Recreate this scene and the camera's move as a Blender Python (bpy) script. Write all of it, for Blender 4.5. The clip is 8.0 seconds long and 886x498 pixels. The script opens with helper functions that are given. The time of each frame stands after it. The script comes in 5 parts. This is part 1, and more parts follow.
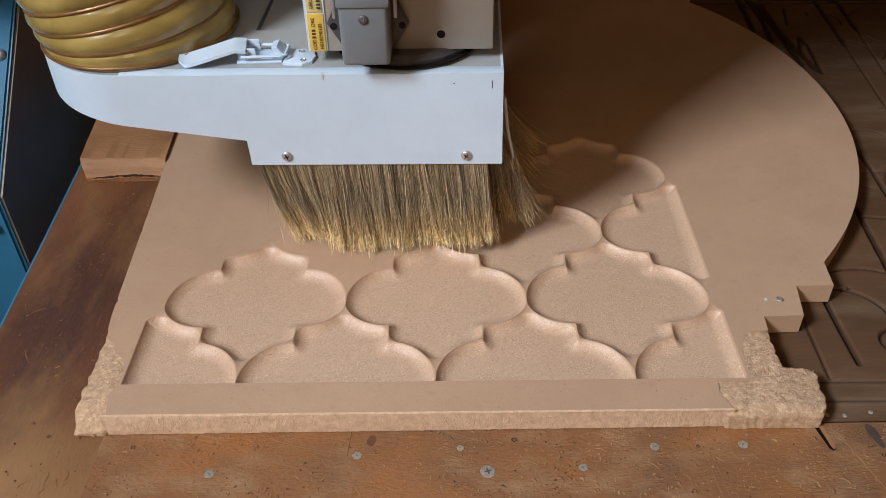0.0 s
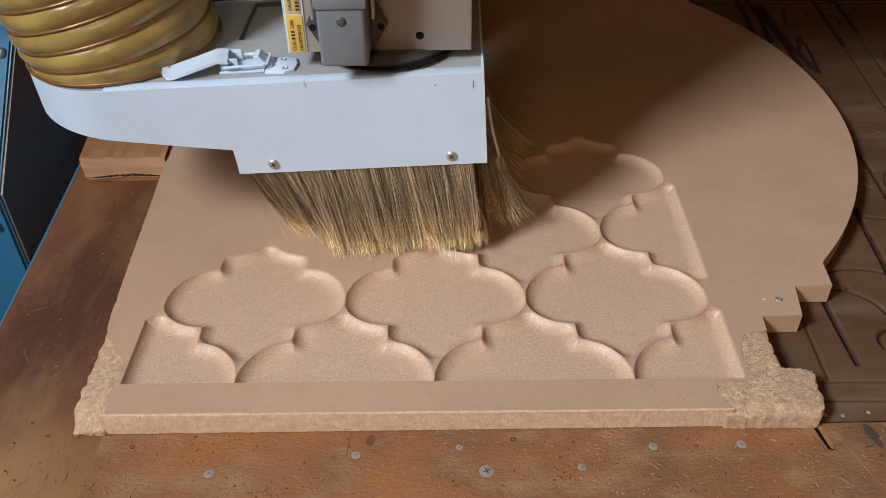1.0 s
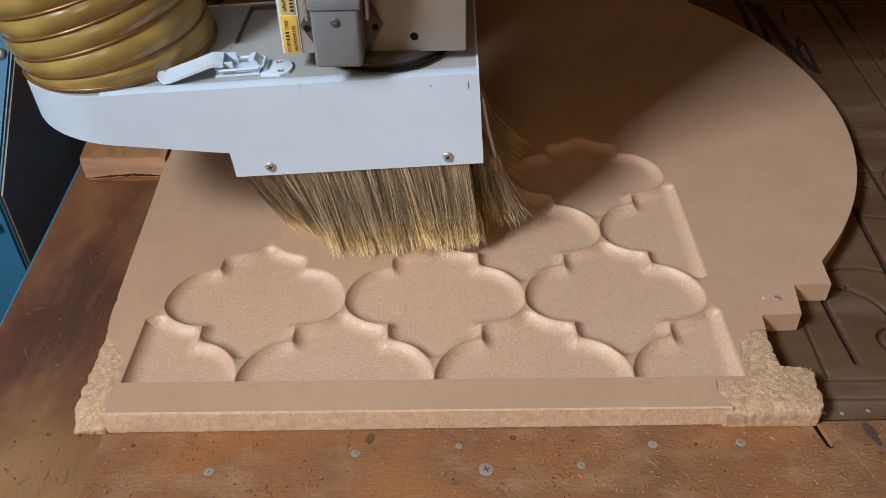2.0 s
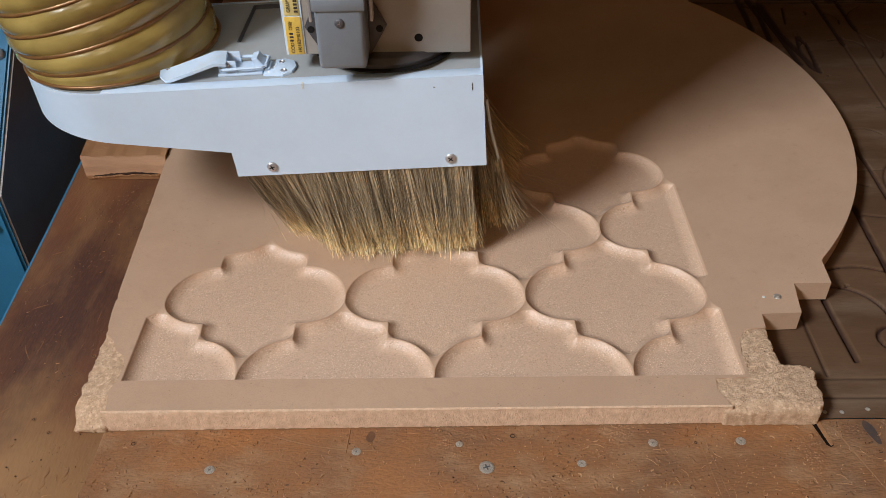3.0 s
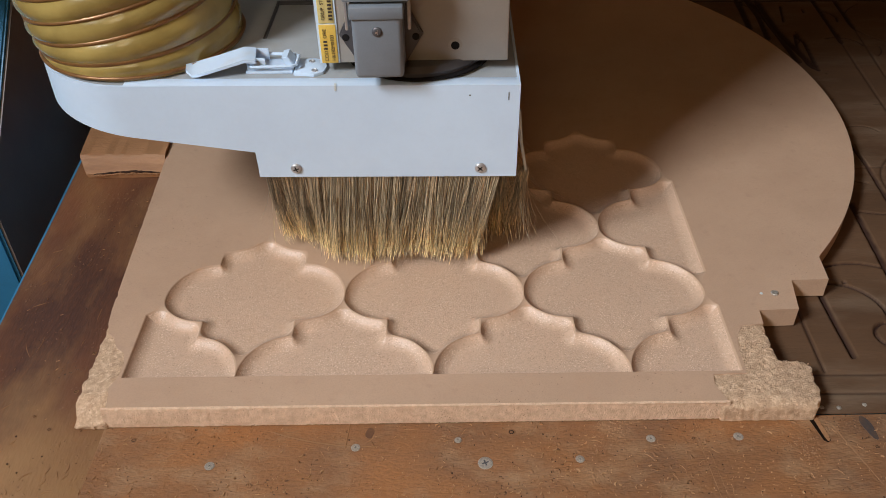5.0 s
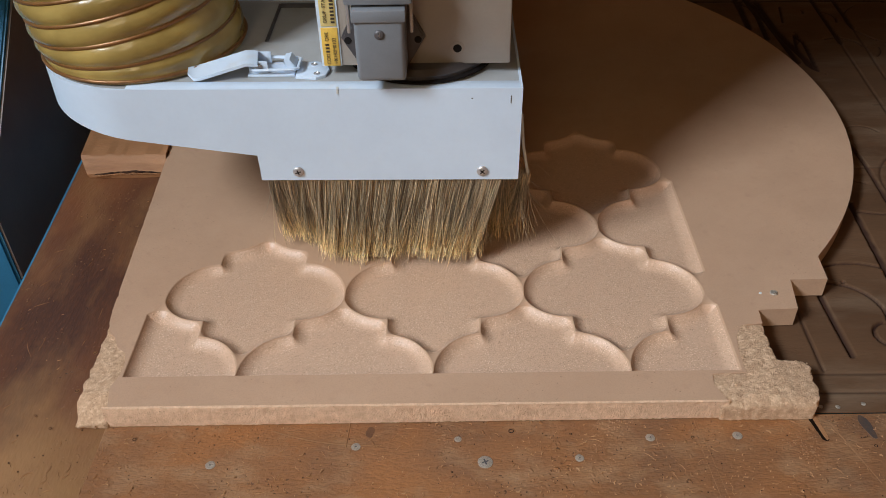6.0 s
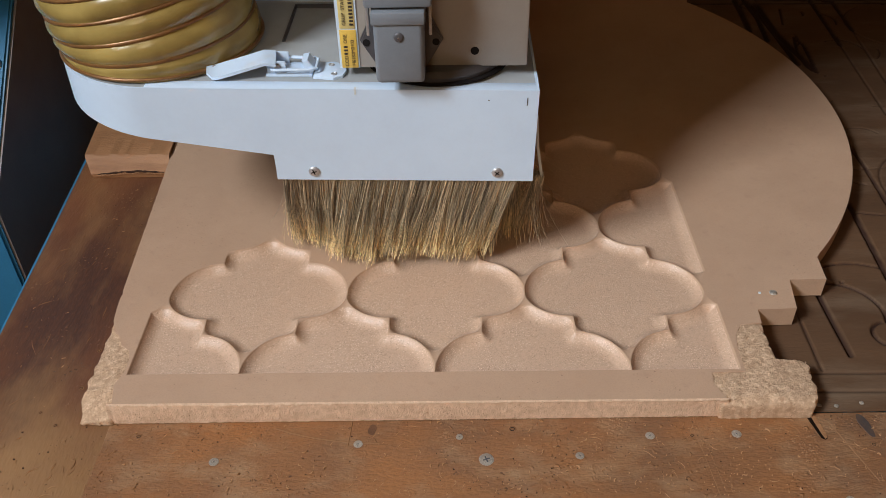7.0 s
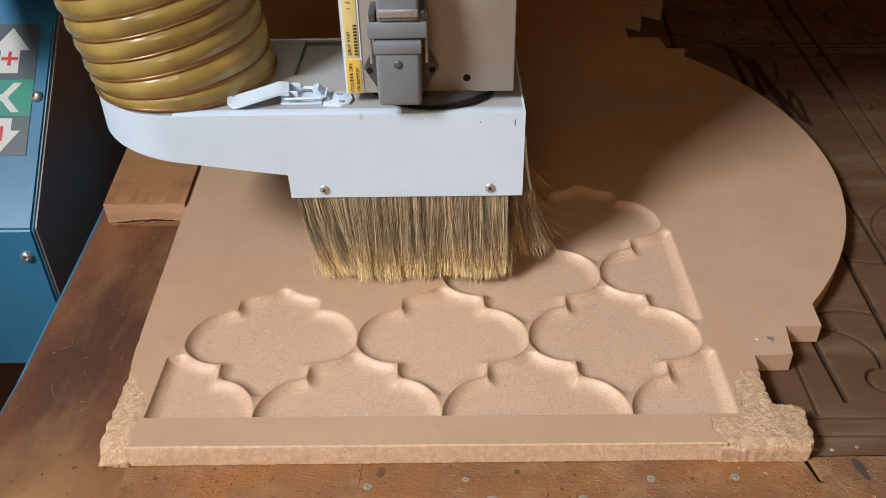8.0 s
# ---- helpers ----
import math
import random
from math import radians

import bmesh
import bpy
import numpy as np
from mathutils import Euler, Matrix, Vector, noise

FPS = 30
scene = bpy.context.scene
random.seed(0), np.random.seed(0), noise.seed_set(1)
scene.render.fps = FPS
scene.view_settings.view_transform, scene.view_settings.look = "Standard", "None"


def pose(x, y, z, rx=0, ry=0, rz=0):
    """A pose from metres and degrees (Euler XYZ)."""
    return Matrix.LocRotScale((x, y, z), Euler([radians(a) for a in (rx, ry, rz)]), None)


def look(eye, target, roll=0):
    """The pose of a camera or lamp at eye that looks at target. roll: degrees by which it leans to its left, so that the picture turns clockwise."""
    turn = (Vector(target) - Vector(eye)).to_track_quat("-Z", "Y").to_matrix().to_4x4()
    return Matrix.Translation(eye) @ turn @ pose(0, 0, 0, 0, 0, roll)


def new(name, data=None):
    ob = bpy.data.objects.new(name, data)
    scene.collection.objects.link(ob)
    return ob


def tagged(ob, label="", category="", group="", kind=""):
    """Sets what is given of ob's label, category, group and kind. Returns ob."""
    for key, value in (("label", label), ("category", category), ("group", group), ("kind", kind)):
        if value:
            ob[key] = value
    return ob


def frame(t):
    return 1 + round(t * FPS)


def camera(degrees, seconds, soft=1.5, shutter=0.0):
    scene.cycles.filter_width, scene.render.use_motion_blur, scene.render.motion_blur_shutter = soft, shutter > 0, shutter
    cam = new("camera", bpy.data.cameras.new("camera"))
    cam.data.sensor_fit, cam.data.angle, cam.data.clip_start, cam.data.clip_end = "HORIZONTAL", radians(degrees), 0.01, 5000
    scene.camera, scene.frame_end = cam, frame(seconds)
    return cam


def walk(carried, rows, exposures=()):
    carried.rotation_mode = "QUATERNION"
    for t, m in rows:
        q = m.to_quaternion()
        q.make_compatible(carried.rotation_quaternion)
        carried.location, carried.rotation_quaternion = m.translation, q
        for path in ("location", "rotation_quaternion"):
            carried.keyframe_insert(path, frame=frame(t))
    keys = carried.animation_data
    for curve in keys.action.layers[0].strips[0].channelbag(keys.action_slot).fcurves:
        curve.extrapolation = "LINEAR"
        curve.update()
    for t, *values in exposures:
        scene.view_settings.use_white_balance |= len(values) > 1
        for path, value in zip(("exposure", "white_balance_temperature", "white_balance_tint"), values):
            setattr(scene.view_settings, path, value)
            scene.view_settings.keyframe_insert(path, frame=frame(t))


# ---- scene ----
cam = camera(54.9, 8.0, soft=0.9)
PATH = [
    (0, (0.013, -0.414, 0.469), (-0.008, 1.147, -0.781), -1.2),
    (0.5, (0.014, -0.415, 0.47), (-0.009, 1.146, -0.781), -1.2),
    (1, (0.013, -0.414, 0.47), (-0.006, 1.145, -0.782), -1.1),
    (1.5, (0.014, -0.416, 0.469), (-0.007, 1.146, -0.779), -1.2),
    (3, (0.013, -0.417, 0.469), (-0.006, 1.143, -0.781), -1.1),
    (3.5, (0.014, -0.418, 0.47), (-0.008, 1.141, -0.782), -1.2),
    (4, (0.013, -0.418, 0.47), (-0.006, 1.14, -0.783), -1.2),
    (4.5, (0.014, -0.419, 0.469), (-0.005, 1.14, -0.783), -1.2),
    (6, (0.014, -0.422, 0.47), (-0.005, 1.138, -0.78), -1.2),
    (6.5, (0.015, -0.424, 0.47), (-0.006, 1.138, -0.778), -1.2),
    (7, (0.013, -0.427, 0.472), (-0.007, 1.136, -0.776), -1.1),
    (7.2, (0.012, -0.428, 0.475), (-0.005, 1.138, -0.771), -1.2),
    (7.3, (0.014, -0.432, 0.477), (-0.007, 1.140, -0.766), -1.3),
    (7.4, (0.016, -0.440, 0.484), (-0.011, 1.141, -0.747), -1.4),
    (7.5, (0.016, -0.452, 0.487), (-0.007, 1.142, -0.72), -1.3),
    (7.6, (0.013, -0.451, 0.494), (-0.007, 1.150, -0.716), -1.3),
    (7.8, (0.013, -0.448, 0.494), (-0.013, 1.165, -0.696), -1.2),
    (8, (0.011, -0.445, 0.49), (-0.017, 1.18, -0.676), -1.2),
]
walk(cam, [(t, look(eye, target, roll)) for t, eye, target, roll in PATH],
     exposures=((0.0, 0.0, 6500, 10), (4.5, -0.02, 6500, 10), (6.0, -0.08, 6500, 10), (6.6, -0.09, 6500, 10), (7.2, -0.08, 6500, 10),
                (7.5, -0.03, 6550, 10), (7.8, 0.17, 6800, 10), (8.0, 0.25, 6850, 10)))

# ---- light ----
world = bpy.data.worlds.new("world")
scene.world = world
world.use_nodes = True
wn = world.node_tree
sky = wn.nodes.new("ShaderNodeTexSky")
sky.sky_type = 'NISHITA'
sky.sun_disc = False
sky.sun_elevation = radians(35)
sky.sun_rotation = radians(228)
wn.links.new(sky.outputs[0], wn.nodes["Background"].inputs[0])
wn.nodes["Background"].inputs[1].default_value = 0.05

WINDOW = Vector((-1.46, -1.10, 1.82))     # centre of the opening in the west wall
WIN_W, WIN_H = 0.90, 0.72
lamp = bpy.data.lights.new("window_daylight", 'AREA')
lamp.shape = 'RECTANGLE'
lamp.size, lamp.size_y = WIN_W, WIN_H
lamp.energy = 147
lamp.color = (0.875, 0.94, 1.01)
lamp_ob = new("window_daylight", lamp)
lamp_ob.matrix_world = look(WINDOW + Vector((-0.06, 0, 0)), WINDOW + Vector((1, 0, 0)))


FILL = Vector((-0.55, -3.0, 1.75))        # centre of the opening added for the fill lamp in the south wall
FILL_W, FILL_H = 0.9, 1.1
# added fill lamp without a known source; lifts and warms the shadows
lamp2 = bpy.data.lights.new("warm_fill", 'AREA')
lamp2.shape = 'RECTANGLE'
lamp2.size, lamp2.size_y = FILL_W, FILL_H
lamp2.energy = 17
lamp2.color = (1.0, 0.80, 0.50)
lamp2_ob = new("warm_fill", lamp2)
lamp2_ob.matrix_world = look(FILL + Vector((0, -0.06, 0)), FILL + Vector((0, 1, 0)))


# ---- materials ----
def principled(name):
    m = bpy.data.materials.new(name)
    m.use_nodes = True
    return m, m.node_tree, m.node_tree.nodes["Principled BSDF"]


def surface(name, c1, c2, scale=20.0, rough=0.6, bump=0.2, fine=400.0, metal=0.0, stretch=(1, 1, 1), c3=None, spots=6.0, grain=0.45,
            rough2=None, bump_size=0.001, spec=0.5, coat=0.0, island=0.0, obj_random=0.0, mid=(0.35, 0.65), spot_range=(0.5, 0.72)):
    """Two scales of noise between c1 and c2, stains towards c3, and a fine relief."""
    m, nt, b = principled(name)
    L = nt.links.new
    tc = nt.nodes.new("ShaderNodeTexCoord")
    mp = nt.nodes.new("ShaderNodeMapping")
    mp.inputs["Scale"].default_value = stretch
    L(tc.outputs["Object"], mp.inputs[0])

    def tex(s, detail=5.0):
        n = nt.nodes.new("ShaderNodeTexNoise")
        n.inputs["Scale"].default_value = s
        n.inputs["Detail"].default_value = detail
        n.inputs["Roughness"].default_value = 0.62
        L(mp.outputs[0], n.inputs["Vector"])
        return n

    def ramp(src, lo, hi):
        r = nt.nodes.new("ShaderNodeMapRange")
        r.inputs["From Min"].default_value, r.inputs["From Max"].default_value = lo, hi
        L(src, r.inputs["Value"])
        return r.outputs["Result"]

    def mix(f, a, c):
        x = nt.nodes.new("ShaderNodeMix")
        x.data_type = 'RGBA'
        if isinstance(f, float):
            x.inputs[0].default_value = f
        else:
            L(f, x.inputs[0])
        for k, v in ((6, a), (7, c)):
            if isinstance(v, tuple):
                x.inputs[k].default_value = (*v, 1)
            else:
                L(v, x.inputs[k])
        return x.outputs[2]
    big, small = tex(scale), tex(fine, 3.0)
    col = mix(ramp(big.outputs[0], *mid), c1, c2)
    dark = tuple(0.72 * v for v in c1)
    f = nt.nodes.new("ShaderNodeMath")
    f.operation = 'MULTIPLY'
    L(ramp(small.outputs[0], 0.45, 0.75), f.inputs[0])
    f.inputs[1].default_value = grain
    col = mix(f.outputs[0], col, dark)
    if c3:
        col = mix(ramp(tex(spots, 6.0).outputs[0], *spot_range), col, c3)
    if island or obj_random:
        if island:
            src = nt.nodes.new("ShaderNodeNewGeometry").outputs["Random Per Island"]
        else:
            src = nt.nodes.new("ShaderNodeObjectInfo").outputs["Random"]
        hs = nt.nodes.new("ShaderNodeHueSaturation")
        a = max(island, obj_random)
        r = nt.nodes.new("ShaderNodeMapRange")
        r.inputs["To Min"].default_value, r.inputs["To Max"].default_value = 1 - a, 1 + a
        L(src, r.inputs["Value"])
        L(r.outputs["Result"], hs.inputs["Value"])
        L(col, hs.inputs["Color"])
        col = hs.outputs[0]
    L(col, b.inputs["Base Color"])
    b.inputs["Roughness"].default_value = rough
    if rough2 is not None:
        rr = nt.nodes.new("ShaderNodeMapRange")
        rr.inputs["To Min"].default_value, rr.inputs["To Max"].default_value = rough, rough2
        rr.inputs["From Min"].default_value, rr.inputs["From Max"].default_value = 0.3, 0.7
        L(big.outputs[0], rr.inputs["Value"])
        L(rr.outputs["Result"], b.inputs["Roughness"])
    b.inputs["Metallic"].default_value = metal
    b.inputs["Specular IOR Level"].default_value = spec
    b.inputs["Coat Weight"].default_value = coat
    if bump:
        bp = nt.nodes.new("ShaderNodeBump")
        bp.inputs["Strength"].default_value = bump
        bp.inputs["Distance"].default_value = bump_size
        L(small.outputs[0], bp.inputs["Height"])
        L(bp.outputs[0], b.inputs["Normal"])
    return m


MDF = surface("mdf", (0.540, 0.357, 0.240), (0.492, 0.322, 0.215), 14, 0.55, 0.2, 900, rough2=0.66, bump_size=0.0005, spec=0.4,
              c3=(0.42, 0.268, 0.185), spots=110, spot_range=(0.58, 0.85))
MDF_CUT = surface("routed_mdf", (0.66, 0.45, 0.315), (0.60, 0.405, 0.28), 60, 0.36, 0.5, 950, rough2=0.48, bump_size=0.0006, spec=0.7, grain=0.8,
                  c3=(0.49, 0.32, 0.215), spots=420, spot_range=(0.50, 0.72))
MDF_RAW = surface("raw_mdf_fibre", (0.84, 0.60, 0.42), (0.64, 0.435, 0.29), 170, 0.9, 0.8, 1100, bump_size=0.0009, spec=0.2, grain=0.6)
MDF_TORN = surface("torn_mdf_fibre", (0.66, 0.455, 0.30), (0.45, 0.29, 0.18), 210, 0.9, 0.8, 1000, bump_size=0.001, spec=0.2, grain=0.8,
                   c3=(0.76, 0.56, 0.38), spots=330, spot_range=(0.52, 0.7))
PLANK = surface("varnished_front_plank", (0.335, 0.143, 0.053), (0.205, 0.104, 0.053), 15, 0.28, 0.8, 420, grain=0.8, stretch=(0.6, 1, 1),
                c3=(0.36, 0.215, 0.115), spots=34, rough2=0.55, bump_size=0.0011, spot_range=(0.50, 0.72), mid=(0.38, 0.62))
SIDE = surface("dark_stained_plank", (0.215, 0.083, 0.036), (0.072, 0.030, 0.019), 8, 0.36, 0.6, 420, stretch=(1, 0.30, 1), grain=0.6,
               c3=(0.27, 0.135, 0.058), spots=13, rough2=0.58, bump_size=0.0008, mid=(0.36, 0.62), spot_range=(0.50, 0.72))
SPOIL = surface("dull_spoilboard", (0.128, 0.069, 0.036), (0.086, 0.045, 0.023), 10, 0.75, 0.4, 350, stretch=(0.3, 1, 1),
                c3=(0.165, 0.11, 0.07), spots=18, bump_size=0.001, spec=0.25)
DARK_WOOD = surface("dark_brown_wood", (0.05, 0.024, 0.014), (0.028, 0.014, 0.009), 60, 0.85, 0.3, 500, spec=0.2)
BLOCK = surface("rough_wood_block", (0.42, 0.215, 0.10), (0.32, 0.155, 0.068), 18, 0.62, 0.5, 500, stretch=(0.3, 1, 2), bump_size=0.001,
                c3=(0.20, 0.09, 0.04), spots=25)
# top plate colour, greyer than the side wall's
TOP_WHITE = surface("grey_white_paint", (0.40, 0.425, 0.44), (0.35, 0.365, 0.37), 14, 0.4, 0.06, 300, grain=0.12, rough2=0.55, bump_size=0.0004,
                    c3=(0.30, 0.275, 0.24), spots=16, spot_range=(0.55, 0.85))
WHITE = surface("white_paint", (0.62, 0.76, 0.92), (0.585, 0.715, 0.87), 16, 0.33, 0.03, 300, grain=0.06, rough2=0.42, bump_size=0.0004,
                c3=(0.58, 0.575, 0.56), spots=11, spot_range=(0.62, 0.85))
CREAM = surface("cream_paint", (0.35, 0.32, 0.285), (0.31, 0.282, 0.25), 18, 0.4, 0.05, 500, grain=0.12, bump_size=0.0004,
                c3=(0.33, 0.29, 0.25), spots=30, spot_range=(0.62, 0.85))
GREY = surface("grey_plastic", (0.20, 0.225, 0.255), (0.175, 0.196, 0.222), 30, 0.42, 0.2, 1500, bump_size=0.0003)
DARKGREY = surface("dark_grey_metal", (0.13, 0.13, 0.14), (0.09, 0.09, 0.10), 40, 0.45, 0.2, 900, metal=0.4, bump_size=0.0003)
STEEL = surface("zinc_steel", (0.62, 0.62, 0.63), (0.48, 0.48, 0.50), 200, 0.3, 0.1, 1500, metal=0.7, rough2=0.45, bump_size=0.0002)
DULL_STEEL = surface("dull_screw_steel", (0.60, 0.55, 0.48), (0.24, 0.20, 0.16), 600, 0.42, 0.9, 1500, metal=0.4, bump_size=0.0004)
BLACK = surface("black_void", (0.018, 0.016, 0.016), (0.012, 0.011, 0.011), 40, 0.8, 0.1, 600, spec=0.1)
BLUE = surface("blue_paint", (0.042, 0.23, 0.43), (0.034, 0.19, 0.36), 8, 0.38, 0.1, 500, rough2=0.48, bump_size=0.0004,
               c3=(0.024, 0.125, 0.235), spots=7)
SIDEPLATE = surface("grey_brown_plate", (0.31, 0.27, 0.245), (0.25, 0.22, 0.20), 8, 0.4, 0.1, 500, rough2=0.5, bump_size=0.0003)
COPPER = surface("coppered_wire", (0.28, 0.135, 0.045), (0.19, 0.09, 0.032), 90, 0.36, 0.1, 900, metal=0.35, bump_size=0.0002)
YELLOW = surface("yellow_label", (0.78, 0.52, 0.10), (0.72, 0.47, 0.09), 40, 0.45, 0.05, 800, c3=(0.6, 0.40, 0.10), spots=60)
PALE = surface("pale_label_strip", (0.74, 0.61, 0.25), (0.70, 0.57, 0.22), 40, 0.5, 0.05, 800)
INK = surface("dark_ink", (0.05, 0.035, 0.02), (0.04, 0.03, 0.02), 40, 0.6, 0.0, 800)
DECAL_GREY = surface("decal_slate", (0.09, 0.125, 0.15), (0.08, 0.11, 0.135), 30, 0.4, 0.05, 700)
DECAL_GREEN = surface("decal_green", (0.02, 0.30, 0.22), (0.02, 0.27, 0.20), 30, 0.4, 0.05, 700)
DECAL_WHITE = surface("decal_white", (0.66, 0.70, 0.70), (0.60, 0.64, 0.64), 30, 0.4, 0.05, 700)
DECAL_RED = surface("decal_red", (0.62, 0.05, 0.06), (0.56, 0.04, 0.05), 30, 0.4, 0.05, 700)
CONCRETE = surface("workshop_floor", (0.13, 0.062, 0.022), (0.09, 0.042, 0.015), 3, 0.8, 0.3, 120, c3=(0.12, 0.08, 0.05), spots=5)
# wall colour is set orange so that its bounce warms the shadows
WALL = surface("bounce_orange_wall", (0.30, 0.108, 0.014), (0.25, 0.088, 0.011), 2, 0.85, 0.2, 90, c3=(0.17, 0.08, 0.016), spots=3)
CEIL = surface("workshop_ceiling", (0.20, 0.095, 0.022), (0.17, 0.08, 0.018), 2, 0.85, 0.2, 90)


def tan_end(mat, tan, y0, y1):
    """Blends the colour of a plank to tan towards its front end."""
    nt = mat.node_tree
    b = nt.nodes["Principled BSDF"]
    src = b.inputs["Base Color"].links[0].from_socket
    tc = nt.nodes.new("ShaderNodeTexCoord")
    sep = nt.nodes.new("ShaderNodeSeparateXYZ")
    nt.links.new(tc.outputs["Object"], sep.inputs[0])
    n = nt.nodes.new("ShaderNodeTexNoise")
    n.inputs["Scale"].default_value, n.inputs["Detail"].default_value = 14, 6
    nt.links.new(tc.outputs["Object"], n.inputs["Vector"])
    add = nt.nodes.new("ShaderNodeMath")
    add.operation = 'MULTIPLY_ADD'
    nt.links.new(n.outputs[0], add.inputs[0])
    add.inputs[1].default_value = 0.26
    nt.links.new(sep.outputs["Y"], add.inputs[2])
    r = nt.nodes.new("ShaderNodeMapRange")
    r.inputs["From Min"].default_value, r.inputs["From Max"].default_value = y0 + 0.13, y1 + 0.13
    nt.links.new(add.outputs[0], r.inputs["Value"])
    x = nt.nodes.new("ShaderNodeMix")
    x.data_type = 'RGBA'
    nt.links.new(r.outputs["Result"], x.inputs[0])
    nt.links.new(src, x.inputs[6])
    x.inputs[7].default_value = (*tan, 1)
    nt.links.new(x.outputs[2], b.inputs["Base Color"])



def flecks(mat, colour, scale, size, patch, cover, relief=0.0):
    """Small specks of another colour, gathered in patches."""
    nt = mat.node_tree
    L = nt.links.new
    b = nt.nodes["Principled BSDF"]
    src = b.inputs["Base Color"].links[0].from_socket
    tc = nt.nodes.new("ShaderNodeTexCoord")
    warp = nt.nodes.new("ShaderNodeTexNoise")
    warp.inputs["Scale"].default_value, warp.inputs["Detail"].default_value = scale * 0.8, 3
    L(tc.outputs["Object"], warp.inputs["Vector"])
    vm = nt.nodes.new("ShaderNodeVectorMath")
    vm.operation = 'MULTIPLY_ADD'
    L(warp.outputs["Color"], vm.inputs[0])
    vm.inputs[1].default_value = (1.6 / scale,) * 3
    L(tc.outputs["Object"], vm.inputs[2])
    vo = nt.nodes.new("ShaderNodeTexVoronoi")
    vo.inputs["Scale"].default_value = scale
    L(vm.outputs[0], vo.inputs["Vector"])
    n = nt.nodes.new("ShaderNodeTexNoise")
    n.inputs["Scale"].default_value, n.inputs["Detail"].default_value = patch, 4
    L(tc.outputs["Object"], n.inputs["Vector"])
    near = nt.nodes.new("ShaderNodeMapRange")
    near.inputs["From Min"].default_value, near.inputs["From Max"].default_value = size, size * 0.6
    L(vo.outputs["Distance"], near.inputs["Value"])
    where = nt.nodes.new("ShaderNodeMapRange")
    where.inputs["From Min"].default_value, where.inputs["From Max"].default_value = 0.62 - cover, 0.72 - cover
    L(n.outputs[0], where.inputs["Value"])
    f = nt.nodes.new("ShaderNodeMath")
    f.operation = 'MULTIPLY'
    L(near.outputs["Result"], f.inputs[0])
    L(where.outputs["Result"], f.inputs[1])
    x = nt.nodes.new("ShaderNodeMix")
    x.data_type = 'RGBA'
    L(f.outputs[0], x.inputs[0])
    L(src, x.inputs[6])
    x.inputs[7].default_value = (*colour, 1)
    L(x.outputs[2], b.inputs["Base Color"])
    if relief:
        bp = nt.nodes.new("ShaderNodeBump")
        bp.inputs["Strength"].default_value = 1.0
        bp.inputs["Distance"].default_value = relief
        L(f.outputs[0], bp.inputs["Height"])
        if b.inputs["Normal"].links:
            L(b.inputs["Normal"].links[0].from_socket, bp.inputs["Normal"])
        L(bp.outputs[0], b.inputs["Normal"])


flecks(PLANK, (0.40, 0.20, 0.085), 190, 0.24, 16, 0.10, 0.0012)
flecks(PLANK, (0.42, 0.25, 0.14), 480, 0.42, 11, 0.0, 0.0003)
flecks(PLANK, (0.10, 0.042, 0.02), 260, 0.20, 30, 0.12, -0.001)
flecks(SIDE, (0.27, 0.145, 0.072), 230, 0.22, 14, 0.09, 0.0008)
flecks(SIDE, (0.03, 0.014, 0.009), 300, 0.2, 22, 0.10, -0.0008)
flecks(MDF, (0.25, 0.15, 0.095), 260, 0.13, 20, 0.10)
flecks(MDF, (0.44, 0.285, 0.19), 700, 0.25, 40, 0.14)
flecks(MDF_CUT, (0.88, 0.68, 0.51), 760, 0.32, 60, 0.22)
flecks(MDF_CUT, (0.33, 0.20, 0.125), 640, 0.27, 80, 0.18)
flecks(MDF_TORN, (0.33, 0.20, 0.12), 520, 0.25, 90, 0.12, -0.0005)
flecks(MDF_RAW, (0.38, 0.24, 0.15), 760, 0.22, 90, 0.10, -0.0003)

tan_end(SIDE, (0.29, 0.155, 0.066), 0.03, -0.07)


def darken_grooves(mat, groove_tint):
    """Turns the routed grooves of a sheet dark brown with their depth, by an attribute of its own."""
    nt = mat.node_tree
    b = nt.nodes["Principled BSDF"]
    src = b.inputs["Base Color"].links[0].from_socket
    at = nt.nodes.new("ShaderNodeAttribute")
    at.attribute_name = "dark_mark"
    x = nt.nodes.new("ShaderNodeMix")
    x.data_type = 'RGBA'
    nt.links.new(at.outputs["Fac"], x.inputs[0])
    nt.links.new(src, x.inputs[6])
    x.inputs[7].default_value = (*groove_tint, 1)
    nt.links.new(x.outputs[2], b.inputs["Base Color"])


darken_grooves(SPOIL, (0.035, 0.015, 0.009))


